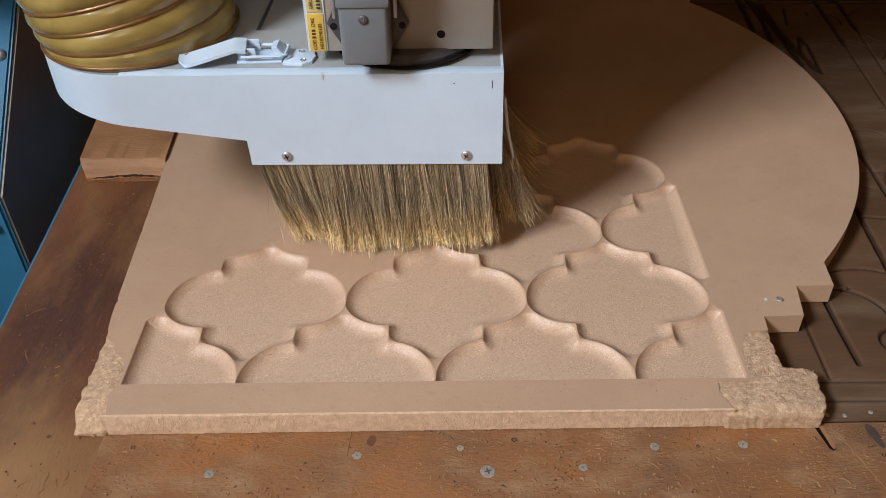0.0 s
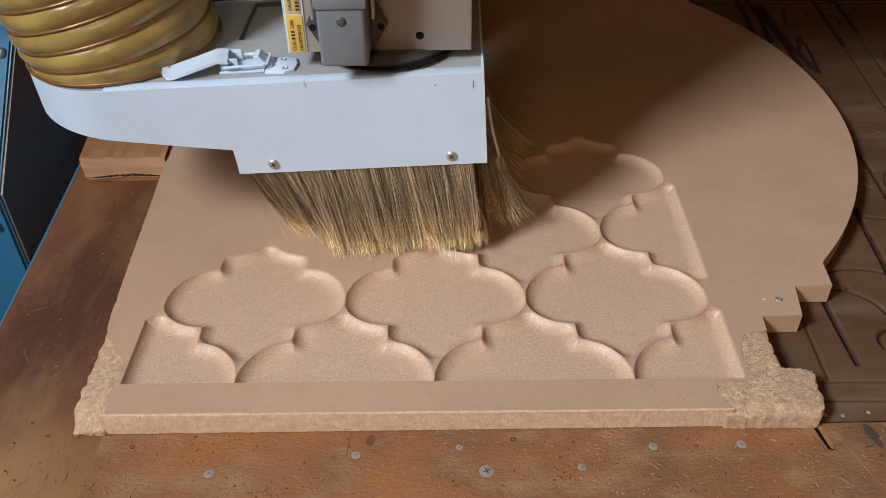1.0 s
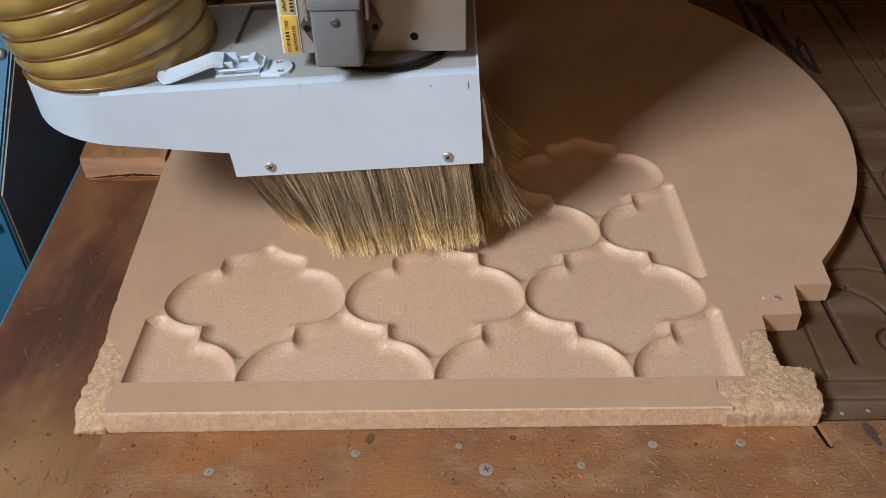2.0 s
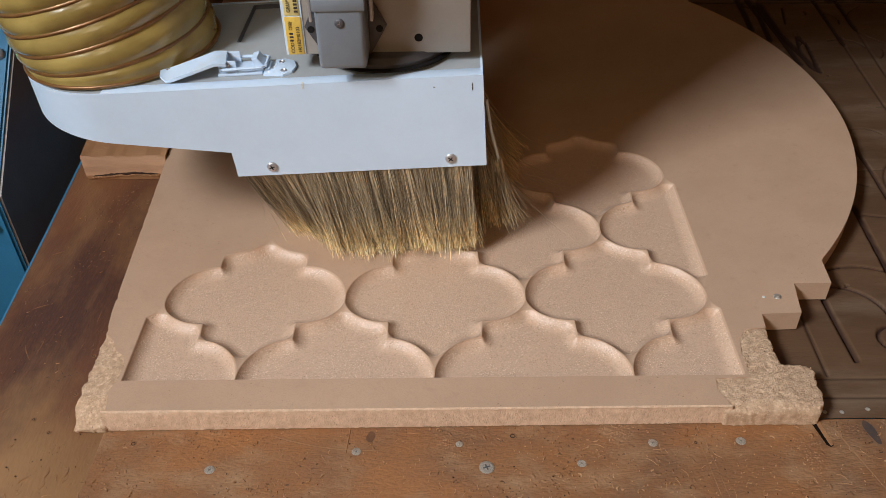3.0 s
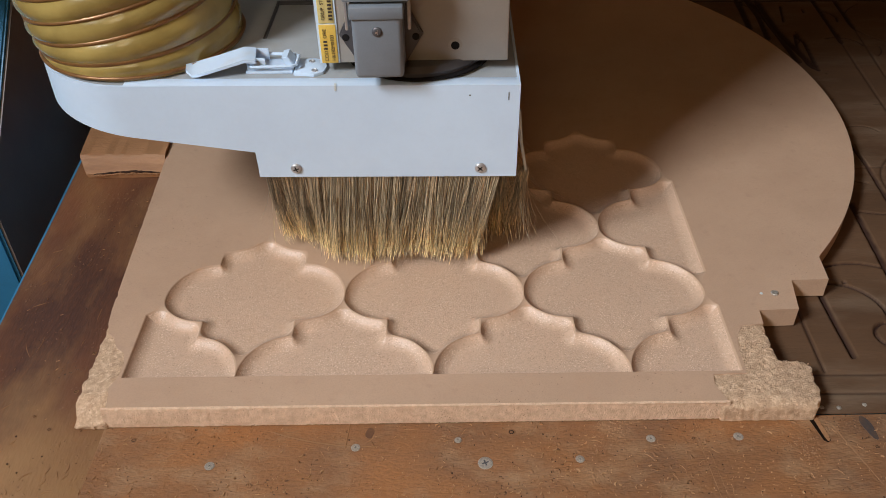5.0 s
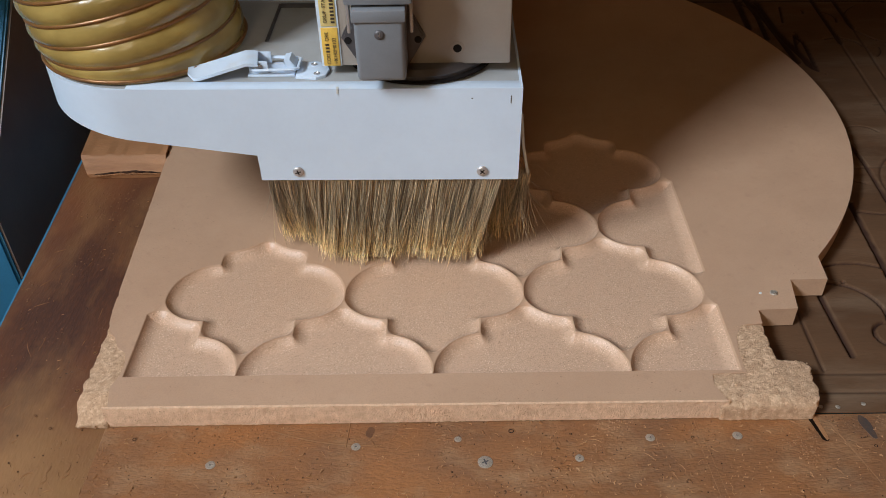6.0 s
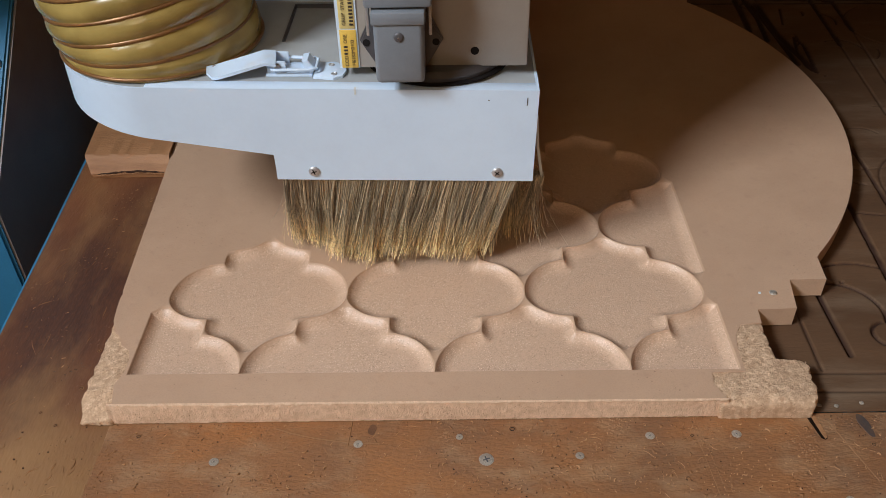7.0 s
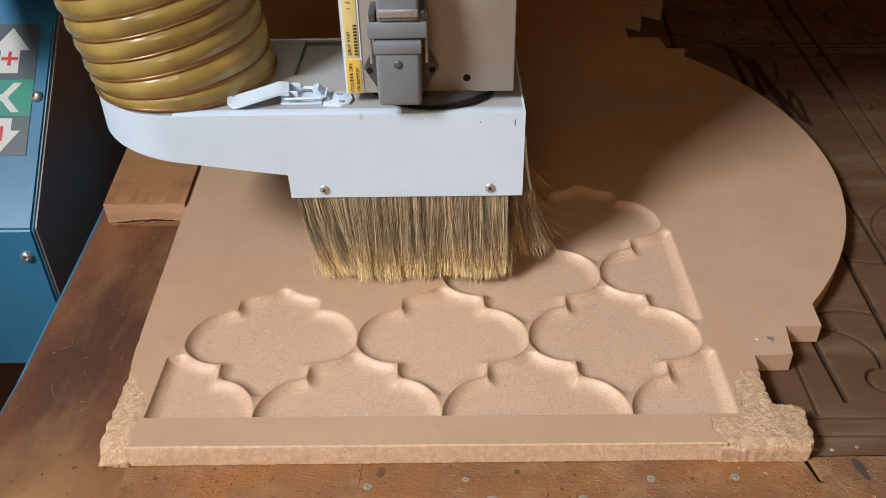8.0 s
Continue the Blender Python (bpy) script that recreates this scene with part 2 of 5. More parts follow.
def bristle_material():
    """Hair: dull olive at the root, straw-coloured at the tip, each hair a little different, clump shadows painted in.
    """
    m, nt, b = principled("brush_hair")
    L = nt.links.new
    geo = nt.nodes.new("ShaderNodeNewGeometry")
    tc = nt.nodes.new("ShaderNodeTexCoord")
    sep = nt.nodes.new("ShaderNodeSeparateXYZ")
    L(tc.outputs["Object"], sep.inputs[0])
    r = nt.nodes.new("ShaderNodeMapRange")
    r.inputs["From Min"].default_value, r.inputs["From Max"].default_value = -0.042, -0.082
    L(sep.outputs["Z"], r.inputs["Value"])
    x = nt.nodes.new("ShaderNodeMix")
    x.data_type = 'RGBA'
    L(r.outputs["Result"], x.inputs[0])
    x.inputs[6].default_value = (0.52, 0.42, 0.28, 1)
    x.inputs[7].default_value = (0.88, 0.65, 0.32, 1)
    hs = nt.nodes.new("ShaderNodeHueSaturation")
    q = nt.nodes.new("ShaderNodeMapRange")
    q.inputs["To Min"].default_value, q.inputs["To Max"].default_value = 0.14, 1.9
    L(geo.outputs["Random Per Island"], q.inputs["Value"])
    # shadow streaks between clumps painted into the colour, paler locks beside them
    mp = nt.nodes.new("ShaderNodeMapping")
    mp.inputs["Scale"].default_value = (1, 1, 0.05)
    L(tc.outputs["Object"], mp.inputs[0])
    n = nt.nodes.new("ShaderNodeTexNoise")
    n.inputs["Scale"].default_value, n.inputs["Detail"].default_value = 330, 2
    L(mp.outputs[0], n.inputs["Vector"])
    clump_shade = nt.nodes.new("ShaderNodeMapRange")
    clump_shade.inputs["From Min"].default_value, clump_shade.inputs["From Max"].default_value = 0.36, 0.62
    clump_shade.inputs["To Min"].default_value, clump_shade.inputs["To Max"].default_value = 0.68, 1.2
    L(n.outputs[0], clump_shade.inputs["Value"])
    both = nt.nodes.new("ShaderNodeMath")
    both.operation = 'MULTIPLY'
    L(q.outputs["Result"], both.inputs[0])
    L(clump_shade.outputs["Result"], both.inputs[1])
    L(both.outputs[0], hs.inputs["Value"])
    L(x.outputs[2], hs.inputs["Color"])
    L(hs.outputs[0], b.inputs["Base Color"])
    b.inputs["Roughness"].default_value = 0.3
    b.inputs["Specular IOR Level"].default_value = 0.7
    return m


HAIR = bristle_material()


def hose_material():
    m, nt, b = principled("amber_hose_film")
    L = nt.links.new
    tc = nt.nodes.new("ShaderNodeTexCoord")
    n = nt.nodes.new("ShaderNodeTexNoise")
    n.inputs["Scale"].default_value = 22
    n.inputs["Detail"].default_value = 8
    L(tc.outputs["Object"], n.inputs["Vector"])
    cr = nt.nodes.new("ShaderNodeMix")
    cr.data_type = 'RGBA'
    spread = nt.nodes.new("ShaderNodeMapRange")
    spread.inputs["From Min"].default_value, spread.inputs["From Max"].default_value = 0.36, 0.66
    L(n.outputs[0], spread.inputs["Value"])
    L(spread.outputs["Result"], cr.inputs[0])
    cr.inputs[6].default_value = (0.53, 0.385, 0.12, 1)
    cr.inputs[7].default_value = (0.29, 0.20, 0.06, 1)
    L(cr.outputs[2], b.inputs["Base Color"])
    b.inputs["Roughness"].default_value = 0.24
    b.inputs["Transmission Weight"].default_value = 0.25
    b.inputs["IOR"].default_value = 1.45
    b.inputs["Coat Weight"].default_value = 0.4
    b.inputs["Coat Roughness"].default_value = 0.12
    bp = nt.nodes.new("ShaderNodeBump")
    bp.inputs["Strength"].default_value = 0.5
    bp.inputs["Distance"].default_value = 0.004
    L(n.outputs[0], bp.inputs["Height"])
    L(bp.outputs[0], b.inputs["Normal"])
    return m


HOSE = hose_material()


# ---- building helpers ----
def mesh_from(name, bm, material, smooth=None):
    me = bpy.data.meshes.new(name)
    bmesh.ops.recalc_face_normals(bm, faces=bm.faces)
    bm.to_mesh(me)
    bm.free()
    for mt in (material if isinstance(material, (list, tuple)) else [material]):
        me.materials.append(mt)
    if smooth is not None:
        me.shade_smooth() if smooth >= 180 else me.set_sharp_from_angle(angle=radians(smooth))
    return me


def part(name, bm, material, parent, label="", smooth=35):
    ob = new(name, mesh_from(name, bm, material, smooth))
    ob.parent = parent
    return tagged(ob, label)


def thing(name, label, category, at=None, group="", kind=""):
    ob = new(name)
    if at is not None:
        ob.matrix_world = at
    return tagged(ob, label, category, group, kind)


def solid(name, bm, material, label, category, kind="", group="", smooth=35):
    return tagged(new(name, mesh_from(name, bm, material, smooth)), label, category, group, kind)


def box(x0, x1, y0, y1, z0, z1, bevel=0.0, seg=2, bm=None):
    out = bm or bmesh.new()
    r = bmesh.ops.create_cube(out, size=1.0)
    for v in r["verts"]:
        v.co = Vector((x0 + (v.co.x + 0.5) * (x1 - x0), y0 + (v.co.y + 0.5) * (y1 - y0), z0 + (v.co.z + 0.5) * (z1 - z0)))
    if bevel:
        es = list({e for v in r["verts"] for e in v.link_edges})
        bmesh.ops.bevel(out, geom=es, offset=bevel, segments=seg, affect='EDGES', profile=0.5)
    return out


def prism(points, z0, z1, bevel=0.0, seg=2, bm=None):
    """Outline in XY pushed up from z0 to z1."""
    out = bm or bmesh.new()
    lo = [out.verts.new((x, y, z0)) for x, y in points]
    hi = [out.verts.new((x, y, z1)) for x, y in points]
    n = len(points)
    out.faces.new(lo[::-1])
    top = out.faces.new(hi)
    for i in range(n):
        out.faces.new((lo[i], lo[(i + 1) % n], hi[(i + 1) % n], hi[i]))
    if bevel:
        bmesh.ops.bevel(out, geom=list(top.edges), offset=bevel, segments=seg, affect='EDGES', profile=0.5)
    return out


def turned(profile, n=32, centre=(0, 0, 0), axis='Z', bm=None):
    """Profile of (radius, height) turned round an axis."""
    out = bm or bmesh.new()
    rings = []
    c = Vector(centre)
    for r, h in profile:
        ring = []
        for k in range(n):
            a = 2 * math.pi * k / n
            p = Vector((r * math.cos(a), r * math.sin(a), h))
            if axis == 'Y':
                p = Vector((p.x, -p.z, p.y))
            if axis == 'X':
                p = Vector((p.z, p.x, p.y))
            ring.append(out.verts.new(c + p))
        rings.append(ring)
    for a, b in zip(rings, rings[1:]):
        for k in range(n):
            out.faces.new((a[k], a[(k + 1) % n], b[(k + 1) % n], b[k]))
    out.faces.new(rings[0][::-1])
    out.faces.new(rings[-1])
    return out


def tube(points, r, n=8, closed=False, bm=None):
    """A round rod along points; r may be a list."""
    out = bm or bmesh.new()
    pts = [Vector(p) for p in points]
    m = len(pts)
    rs = r if isinstance(r, (list, tuple)) else [r] * m
    rings = []
    side = None
    for i, p in enumerate(pts):
        if closed:
            d = pts[(i + 1) % m] - pts[i - 1]
        else:
            d = pts[min(i + 1, m - 1)] - pts[max(i - 1, 0)]
        d.normalize()
        if side is None:
            side = d.orthogonal().normalized()
        side = (side - d * side.dot(d)).normalized()
        up = d.cross(side)
        rings.append([out.verts.new(p + rs[i] * (math.cos(2 * math.pi * k / n) * side + math.sin(2 * math.pi * k / n) * up)) for k in range(n)])
    pairs = list(zip(rings, rings[1:])) + ([(rings[-1], rings[0])] if closed else [])
    for a, b in pairs:
        for k in range(n):
            out.faces.new((a[k], a[(k + 1) % n], b[(k + 1) % n], b[k]))
    if not closed:
        out.faces.new(rings[0][::-1])
        out.faces.new(rings[-1])
    return out


def screw_mesh(name, r, h, material, recess=True):
    """Pan head with a cross recess, head upwards at z = 0."""
    bm = turned([(r * 0.98, -0.0006), (r, h * 0.25), (r * 0.9, h * 0.7), (r * 0.62, h), (r * 0.3, h * 1.06)], 24)
    me = mesh_from(name, bm, material, 50)
    return me


def cross_mesh(name, r, h, material):
    bm = box(-r * 0.52, r * 0.52, -r * 0.11, r * 0.11, h * 0.98, h * 1.12)
    box(-r * 0.11, r * 0.11, -r * 0.52, r * 0.52, h * 0.98, h * 1.125, bm=bm)
    return mesh_from(name, bm, material)


def put_mesh(name, me, parent, m, label=""):
    ob = new(name, me)
    ob.parent = parent
    ob.matrix_local = m
    return tagged(ob, label)


# ---- the room ----
# unseen room, added to close the place and bounce warm light
FLOOR_Z, CEIL_Z = -0.86, 3.4
WX, EX, SY, NY = WINDOW.x, 3.2, -3.0, 3.4
solid("floor", box(WX - 0.2, EX + 0.2, SY - 0.2, NY + 0.2, FLOOR_Z - 0.1, FLOOR_Z), CONCRETE, "dusty brown workshop floor", "floor", "structure")
solid("ceiling", box(WX - 0.2, EX + 0.2, SY - 0.2, NY + 0.2, CEIL_Z, CEIL_Z + 0.1), CEIL, "plain brown workshop ceiling", "ceiling", "structure")
solid("wall_north", box(WX - 0.2, EX + 0.2, NY, NY + 0.2, FLOOR_Z, CEIL_Z), WALL, "plain unseen workshop wall, tinted warm for its bounced light", "wall", "structure")
dx0, dx1, dz0, dz1 = FILL.x - FILL_W / 2, FILL.x + FILL_W / 2, FILL.z - FILL_H / 2, FILL.z + FILL_H / 2
bm = box(WX - 0.2, dx0, SY - 0.2, SY, FLOOR_Z, CEIL_Z)
box(dx1, EX + 0.2, SY - 0.2, SY, FLOOR_Z, CEIL_Z, bm=bm)
box(dx0, dx1, SY - 0.2, SY, FLOOR_Z, dz0, bm=bm)
box(dx0, dx1, SY - 0.2, SY, dz1, CEIL_Z, bm=bm)
solid("wall_south", bm, WALL, "plain warm-toned wall with an opening added for a fill lamp", "wall", "structure")
solid("wall_east", box(EX, EX + 0.2, SY, NY, FLOOR_Z, CEIL_Z), WALL, "plain unseen workshop wall, tinted warm for its bounced light", "wall", "structure")
wy0, wy1 = WINDOW.y - WIN_W / 2, WINDOW.y + WIN_W / 2
wz0, wz1 = WINDOW.z - WIN_H / 2, WINDOW.z + WIN_H / 2
bm = box(WX - 0.2, WX, SY, wy0, FLOOR_Z, CEIL_Z)
box(WX - 0.2, WX, wy1, NY, FLOOR_Z, CEIL_Z, bm=bm)
box(WX - 0.2, WX, wy0, wy1, FLOOR_Z, wz0, bm=bm)
box(WX - 0.2, WX, wy0, wy1, wz1, CEIL_Z, bm=bm)
solid("wall_west", bm, WALL, "plain warm-toned wall with a high window opening", "wall", "structure")


# ---- machine bed ----
bed = thing("machine_bed", "wooden router bed of worn planks on a blue steel frame", "machine bed")
part("front_plank", box(-0.2315, 1.1, -0.32, -0.0262, -0.030, 0.0, 0.0012), PLANK, bed, "scratched orange-brown varnished plank with screws")
bm = prism([(-0.3465, -0.32), (-0.2319, -0.32), (-0.2319, -0.0262), (-0.2315, -0.0240), (-0.2315, 1.3), (-0.425, 1.3), (-0.355, 0.20), (-0.3475, 0.06)], -0.030, -0.0003, 0.0012)
part("side_plank", bm, SIDE, bed, "dark reddish-brown stained plank with scuffs")
bm = prism([(-0.352, -0.32), (-0.3475, -0.32), (-0.3485, 0.06), (-0.356, 0.20), (-0.426, 1.3), (-0.431, 1.3), (-0.361, 0.20), (-0.353, 0.06)], -0.075, -0.006, 0.001)
part("frame_rail", bm, BLUE, bed, "blue painted steel edge rail")
bm = box(-0.34, 1.1, -0.30, 1.28, -0.12, -0.031, 0.003)
part("frame", bm, BLUE, bed, "blue painted steel frame")
for x in (-0.29, 1.05):
    for y in (-0.25, 1.23):
        part("leg", box(x - 0.045, x + 0.045, y - 0.045, y + 0.045, FLOOR_Z, -0.119, 0.004), BLUE, bed)


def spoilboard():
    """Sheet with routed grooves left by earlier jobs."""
    x0, x1, y0, y1, s = 0.18, 0.72, -0.0255, 1.05, 0.0012
    xs = np.arange(x0, x1, s)
    ys = np.arange(y0, y1, s)
    X, Y = np.meshgrid(xs, ys)
    depth = np.zeros_like(X)

    def cut(d, w, h):
        np.maximum(depth, h * np.clip(1.3 * (1 - d / w), 0, 1), out=depth)

    def seg(ax, ay, bx, by, w=0.0022, h=0.003):
        dx, dy = bx - ax, by - ay
        t = np.clip(((X - ax) * dx + (Y - ay) * dy) / (dx * dx + dy * dy), 0, 1)
        cut(np.hypot(X - ax - t * dx, Y - ay - t * dy), w, h)

    def arc(cx, cy, r, a0, a1, w=0.0020, h=0.003):
        A = np.degrees(np.arctan2(Y - cy, X - cx)) % 360
        d = np.abs(np.hypot(X - cx, Y - cy) - r)
        inside = ((A - a0) % 360) <= ((a1 - a0) % 360)
        cut(np.where(inside, d, 1.0), w, h)
    def line(pts, w, h):
        for a, b in zip(pts, pts[1:]):
            seg(*a, *b, w, h)
    # long cuts along the bed
    line([(0.524, 0.93), (0.501, 0.564)], 0.0036, 0.004)
    line([(0.501, 0.564), (0.487, 0.369), (0.478, 0.20)], 0.0022, 0.0014)
    line([(0.554, 0.93), (0.532, 0.606)], 0.0036, 0.004)
    line([(0.532, 0.606), (0.516, 0.439), (0.50, 0.25)], 0.0022, 0.0014)
    line([(0.387, 0.227), (0.380, 0.111), (0.374, 0.02)], 0.0032, 0.0045)
    line([(0.425, 0.335), (0.426, 0.287), (0.422, 0.212), (0.415, 0.10)], 0.0026, 0.003)
    line([(0.3145, 0.140), (0.316, 0.030)], 0.0028, 0.0042)
    line([(0.291, 0.095), (0.289, 0.015)], 0.0016, 0.0018)
    # cross cuts
    line([(0.30, 0.787), (0.80, 0.771)], 0.0030, 0.003)
    line([(0.40, 0.749), (0.80, 0.737)], 0.0050, 0.005)
    line([(0.315, 0.737), (0.80, 0.722)], 0.0040, 0.004)
    line([(0.437, 0.708), (0.80, 0.696)], 0.0046, 0.005)
    line([(0.340, 0.699), (0.80, 0.688)], 0.0040, 0.004)
    for y in (0.012, -0.006):
        line([(0.27, y), (0.8, y - 0.004)], 0.0016, 0.0014)
    line([(0.386, 0.213), (0.412, 0.208), (0.47, 0.206)], 0.0018, 0.002)
    line([(0.405, 0.262), (0.414, 0.258)], 0.0018, 0.002)
    line([(0.413, 0.284), (0.449, 0.287)], 0.0014, 0.0014)
    # curved outlines of boards cut before
    line([(0.341, 0.786), (0.372, 0.772), (0.393, 0.758), (0.411, 0.735), (0.421, 0.708), (0.422, 0.645), (0.415, 0.579)], 0.0044, 0.005)
    line([(0.346, 0.768), (0.380, 0.755), (0.404, 0.736), (0.420, 0.710), (0.428, 0.678), (0.430, 0.604), (0.432, 0.514)], 0.0046, 0.005)
    line([(0.409, 0.740), (0.406, 0.669), (0.401, 0.610)], 0.0050, 0.005)
    line([(0.434, 0.698), (0.433, 0.604), (0.446, 0.498)], 0.0050, 0.005)
    line([(0.452, 0.590), (0.456, 0.566), (0.448, 0.492), (0.441, 0.506), (0.443, 0.553), (0.452, 0.590)], 0.0030, 0.004)
    line([(0.356, 0.920), (0.403, 0.866), (0.453, 0.823)], 0.0026, 0.003)
    line([(0.366, 0.900), (0.413, 0.850)], 0.0020, 0.003)
    line([(0.346, 0.886), (0.334, 0.753), (0.335, 0.732)], 0.0040, 0.004)
    arc(0.441, 0.783, 0.022, 0, 300, 0.0022, 0.003)
    arc(0.640, 0.840, 0.050, 95, 260, 0.0026, 0.003)
    arc(0.655, 0.800, 0.035, 120, 280, 0.0022, 0.003)
    arc(0.3235, 0.0775, 0.0365, 340, 88, 0.0020, 0.003)
    arc(0.356, 0.052, 0.014, 95, 250, 0.0018, 0.003)
    arc(0.352, 0.082, 0.057, 60, 115, 0.0018, 0.0025)
    arc(0.445, 0.345, 0.020, 20, 170, 0.0014, 0.0012)
    arc(0.60, 0.62, 0.07, 120, 250, 0.0016, 0.002)
    arc(0.50, 0.25, 0.07, 100, 200, 0.0014, 0.0015)
    rng = np.random.default_rng(4)
    for k in range(46):
        cx, cy = rng.uniform(0.36, 0.78), rng.uniform(0.0, 1.0)
        a = rng.uniform(0, 360)
        arc(cx, cy, rng.uniform(0.015, 0.06), a, a + rng.uniform(25, 70), 0.0013, 0.0013 if cy < 0.5 else 0.0022)
    for k in range(64):
        cx, cy = rng.uniform(0.42, 0.72), rng.uniform(0.52, 0.97)
        a = rng.uniform(0, 360)
        if k % 3:
            arc(cx, cy, rng.uniform(0.008, 0.03), a, a + rng.uniform(40, 130), 0.0022, 0.003)
        else:
            line([(cx, cy), (cx + rng.uniform(-0.02, 0.02), cy + rng.uniform(0.02, 0.06))], 0.0022, 0.003)
    for k in range(26):
        cx, cy = rng.uniform(0.29, 0.7), rng.uniform(-0.02, 0.6)
        cut(np.hypot(X - cx, Y - cy), 0.0022, 0.003)
    ny, nx = X.shape
    Z = -0.0006 - depth
    verts = np.stack([X, Y, Z], -1).reshape(-1, 3)
    i = np.arange(ny * nx).reshape(ny, nx)
    faces = np.stack([i[:-1, :-1], i[:-1, 1:], i[1:, 1:], i[1:, :-1]], -1).reshape(-1, 4)
    me = bpy.data.meshes.new("spoilboard")
    me.from_pydata(verts.tolist(), [], faces.tolist())
    me.materials.append(SPOIL)
    # the deeper the groove, the more dark brown it takes
    at = me.attributes.new("dark_mark", 'FLOAT', 'POINT')
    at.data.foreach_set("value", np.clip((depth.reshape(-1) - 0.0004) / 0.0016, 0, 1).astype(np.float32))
    me.polygons.foreach_set("use_smooth", np.ones(len(faces), bool))
    ob = new("spoilboard", me)
    ob.parent = bed
    return tagged(ob, "dull brown spoilboard scored with routed grooves")


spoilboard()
part("spoilboard_rest", box(-0.2312, 0.1795, -0.0255, 1.28, -0.030, -0.001), SPOIL, bed)
part("spoilboard_edge", box(0.7195, 1.1, -0.0255, 1.28, -0.030, -0.001), SPOIL, bed)

# screws sunk in the front plank: place and head radius
S_HEAD = screw_mesh("screw", 1.0, 0.28, DULL_STEEL)
S_CROSS = cross_mesh("cross_recess", 0.9, 0.28, DARKGREY)
S_SLOT = cross_mesh("cross_recess", 0.5, 0.28, DARKGREY)
for sx, sy, sr, turn in ((0.035, -0.065, 0.0057, 20), (-0.150, -0.065, 0.0038, 50), (-0.053, -0.051, 0.0036, 10), (0.149, -0.046, 0.0036, 70),
                         (0.209, -0.045, 0.0038, 30), (0.017, -0.0455, 0.0028, 0), (0.0985, -0.0625, 0.0034, 15), (0.268, -0.10, 0.004, 40)):
    m = pose(sx, sy, 0.0002, 0, 0, turn) @ Matrix.Diagonal((0.9 * sr, 0.9 * sr, 0.34 * sr, 1))
    ob = put_mesh("screw", S_HEAD, bed, m, "dull countersunk cross-head screw")
    put_mesh("cross_recess", S_CROSS if sr > 0.005 else S_SLOT, ob, Matrix.Identity(4))

# small drilled holes: a dark bore with a raised crumb rim
bm = turned([(1.0, -0.2), (1.0, 0.15), (0.72, 0.22), (0.70, 0.05), (0.3, 0.02)], 14)
HOLE = mesh_from("drill_hole", bm, BLACK, 40)
HOLE_RIM = mesh_from("hole_rim", turned([(1.55, -0.2), (1.5, 0.06), (1.0, 0.12)], 11), surface("torn_hole_rim", (0.30, 0.15, 0.065), (0.20, 0.095, 0.04), 300, 0.8, 0.6, 900), 40)
for hx, hy, hr in ((0.054, -0.039, 0.0026), (-0.2075, -0.0425, 0.0020), (-0.263, 0.003, 0.0018), (-0.27, -0.032, 0.0016), (-0.262, 0.042, 0.0016),
                   (-0.275, 0.205, 0.0016), (-0.265, 0.182, 0.0015), (-0.268, 0.160, 0.0015), (-0.262, 0.262, 0.0016), (-0.285, -0.02, 0.0014),
                   (-0.06, -0.037, 0.0012), (0.30, -0.055, 0.0018), (-0.166, -0.034, 0.0012), (0.095, -0.042, 0.0013), (-0.33, 0.07, 0.0012), (0.178, -0.046, 0.0016)):
    hr *= 0.72
    ob = put_mesh("drill_hole", HOLE, bed, pose(hx, hy, 0.0) @ Matrix.Diagonal((hr, hr * 0.9, hr, 1)))
    put_mesh("hole_rim", HOLE_RIM, ob, pose(0.2, 0.15, 0.0, 0, 0, 40 * hx * 100))

# chips and crumbs torn out of the varnish
rng = random.Random(3)
CHIP_M = surface("bare_wood_chip", (0.52, 0.31, 0.16), (0.36, 0.19, 0.09), 300, 0.8, 0.3, 900)
bm = bmesh.new()
for k in range(440):
    x, y = rng.uniform(-0.23, 0.42), rng.uniform(-0.11, -0.029)
    if rng.random() < 0.35:
        x, y = rng.choice([(0.10, -0.07), (0.17, -0.08), (0.05, -0.09), (0.215, -0.075), (-0.12, -0.085)])
        x, y = x + rng.gauss(0, 0.02), min(-0.03, y + rng.gauss(0, 0.01))
    a, l, w = rng.gauss(1.2, 0.6), rng.uniform(0.0003, 0.0006 + 0.0009 * rng.random() ** 3), rng.uniform(0.00014, 0.0004)
    c, s = math.cos(a), math.sin(a)
    pts = [(x + l * u * c - w * v * s, y + l * u * s + w * v * c) for u, v in ((-1, -0.3), (-0.2, -1), (1, -0.2), (0.7, 0.7), (-0.5, 0.9))]
    prism(pts, -0.0004, rng.uniform(0.0002, 0.0011), bm=bm)
for k in range(34):
    x, y = rng.uniform(-0.34, -0.25), rng.uniform(-0.1, 0.28)
    a, l, w = rng.gauss(1.0, 0.8), rng.uniform(0.0004, 0.0016), rng.uniform(0.00015, 0.0003)
    c, s = math.cos(a), math.sin(a)
    prism([(x + l * u * c - w * v * s, y + l * u * s + w * v * c) for u, v in ((-1, -0.3), (-0.2, -1), (1, -0.2), (0.7, 0.7), (-0.5, 0.9))], -0.0005, 0.0001, bm=bm)
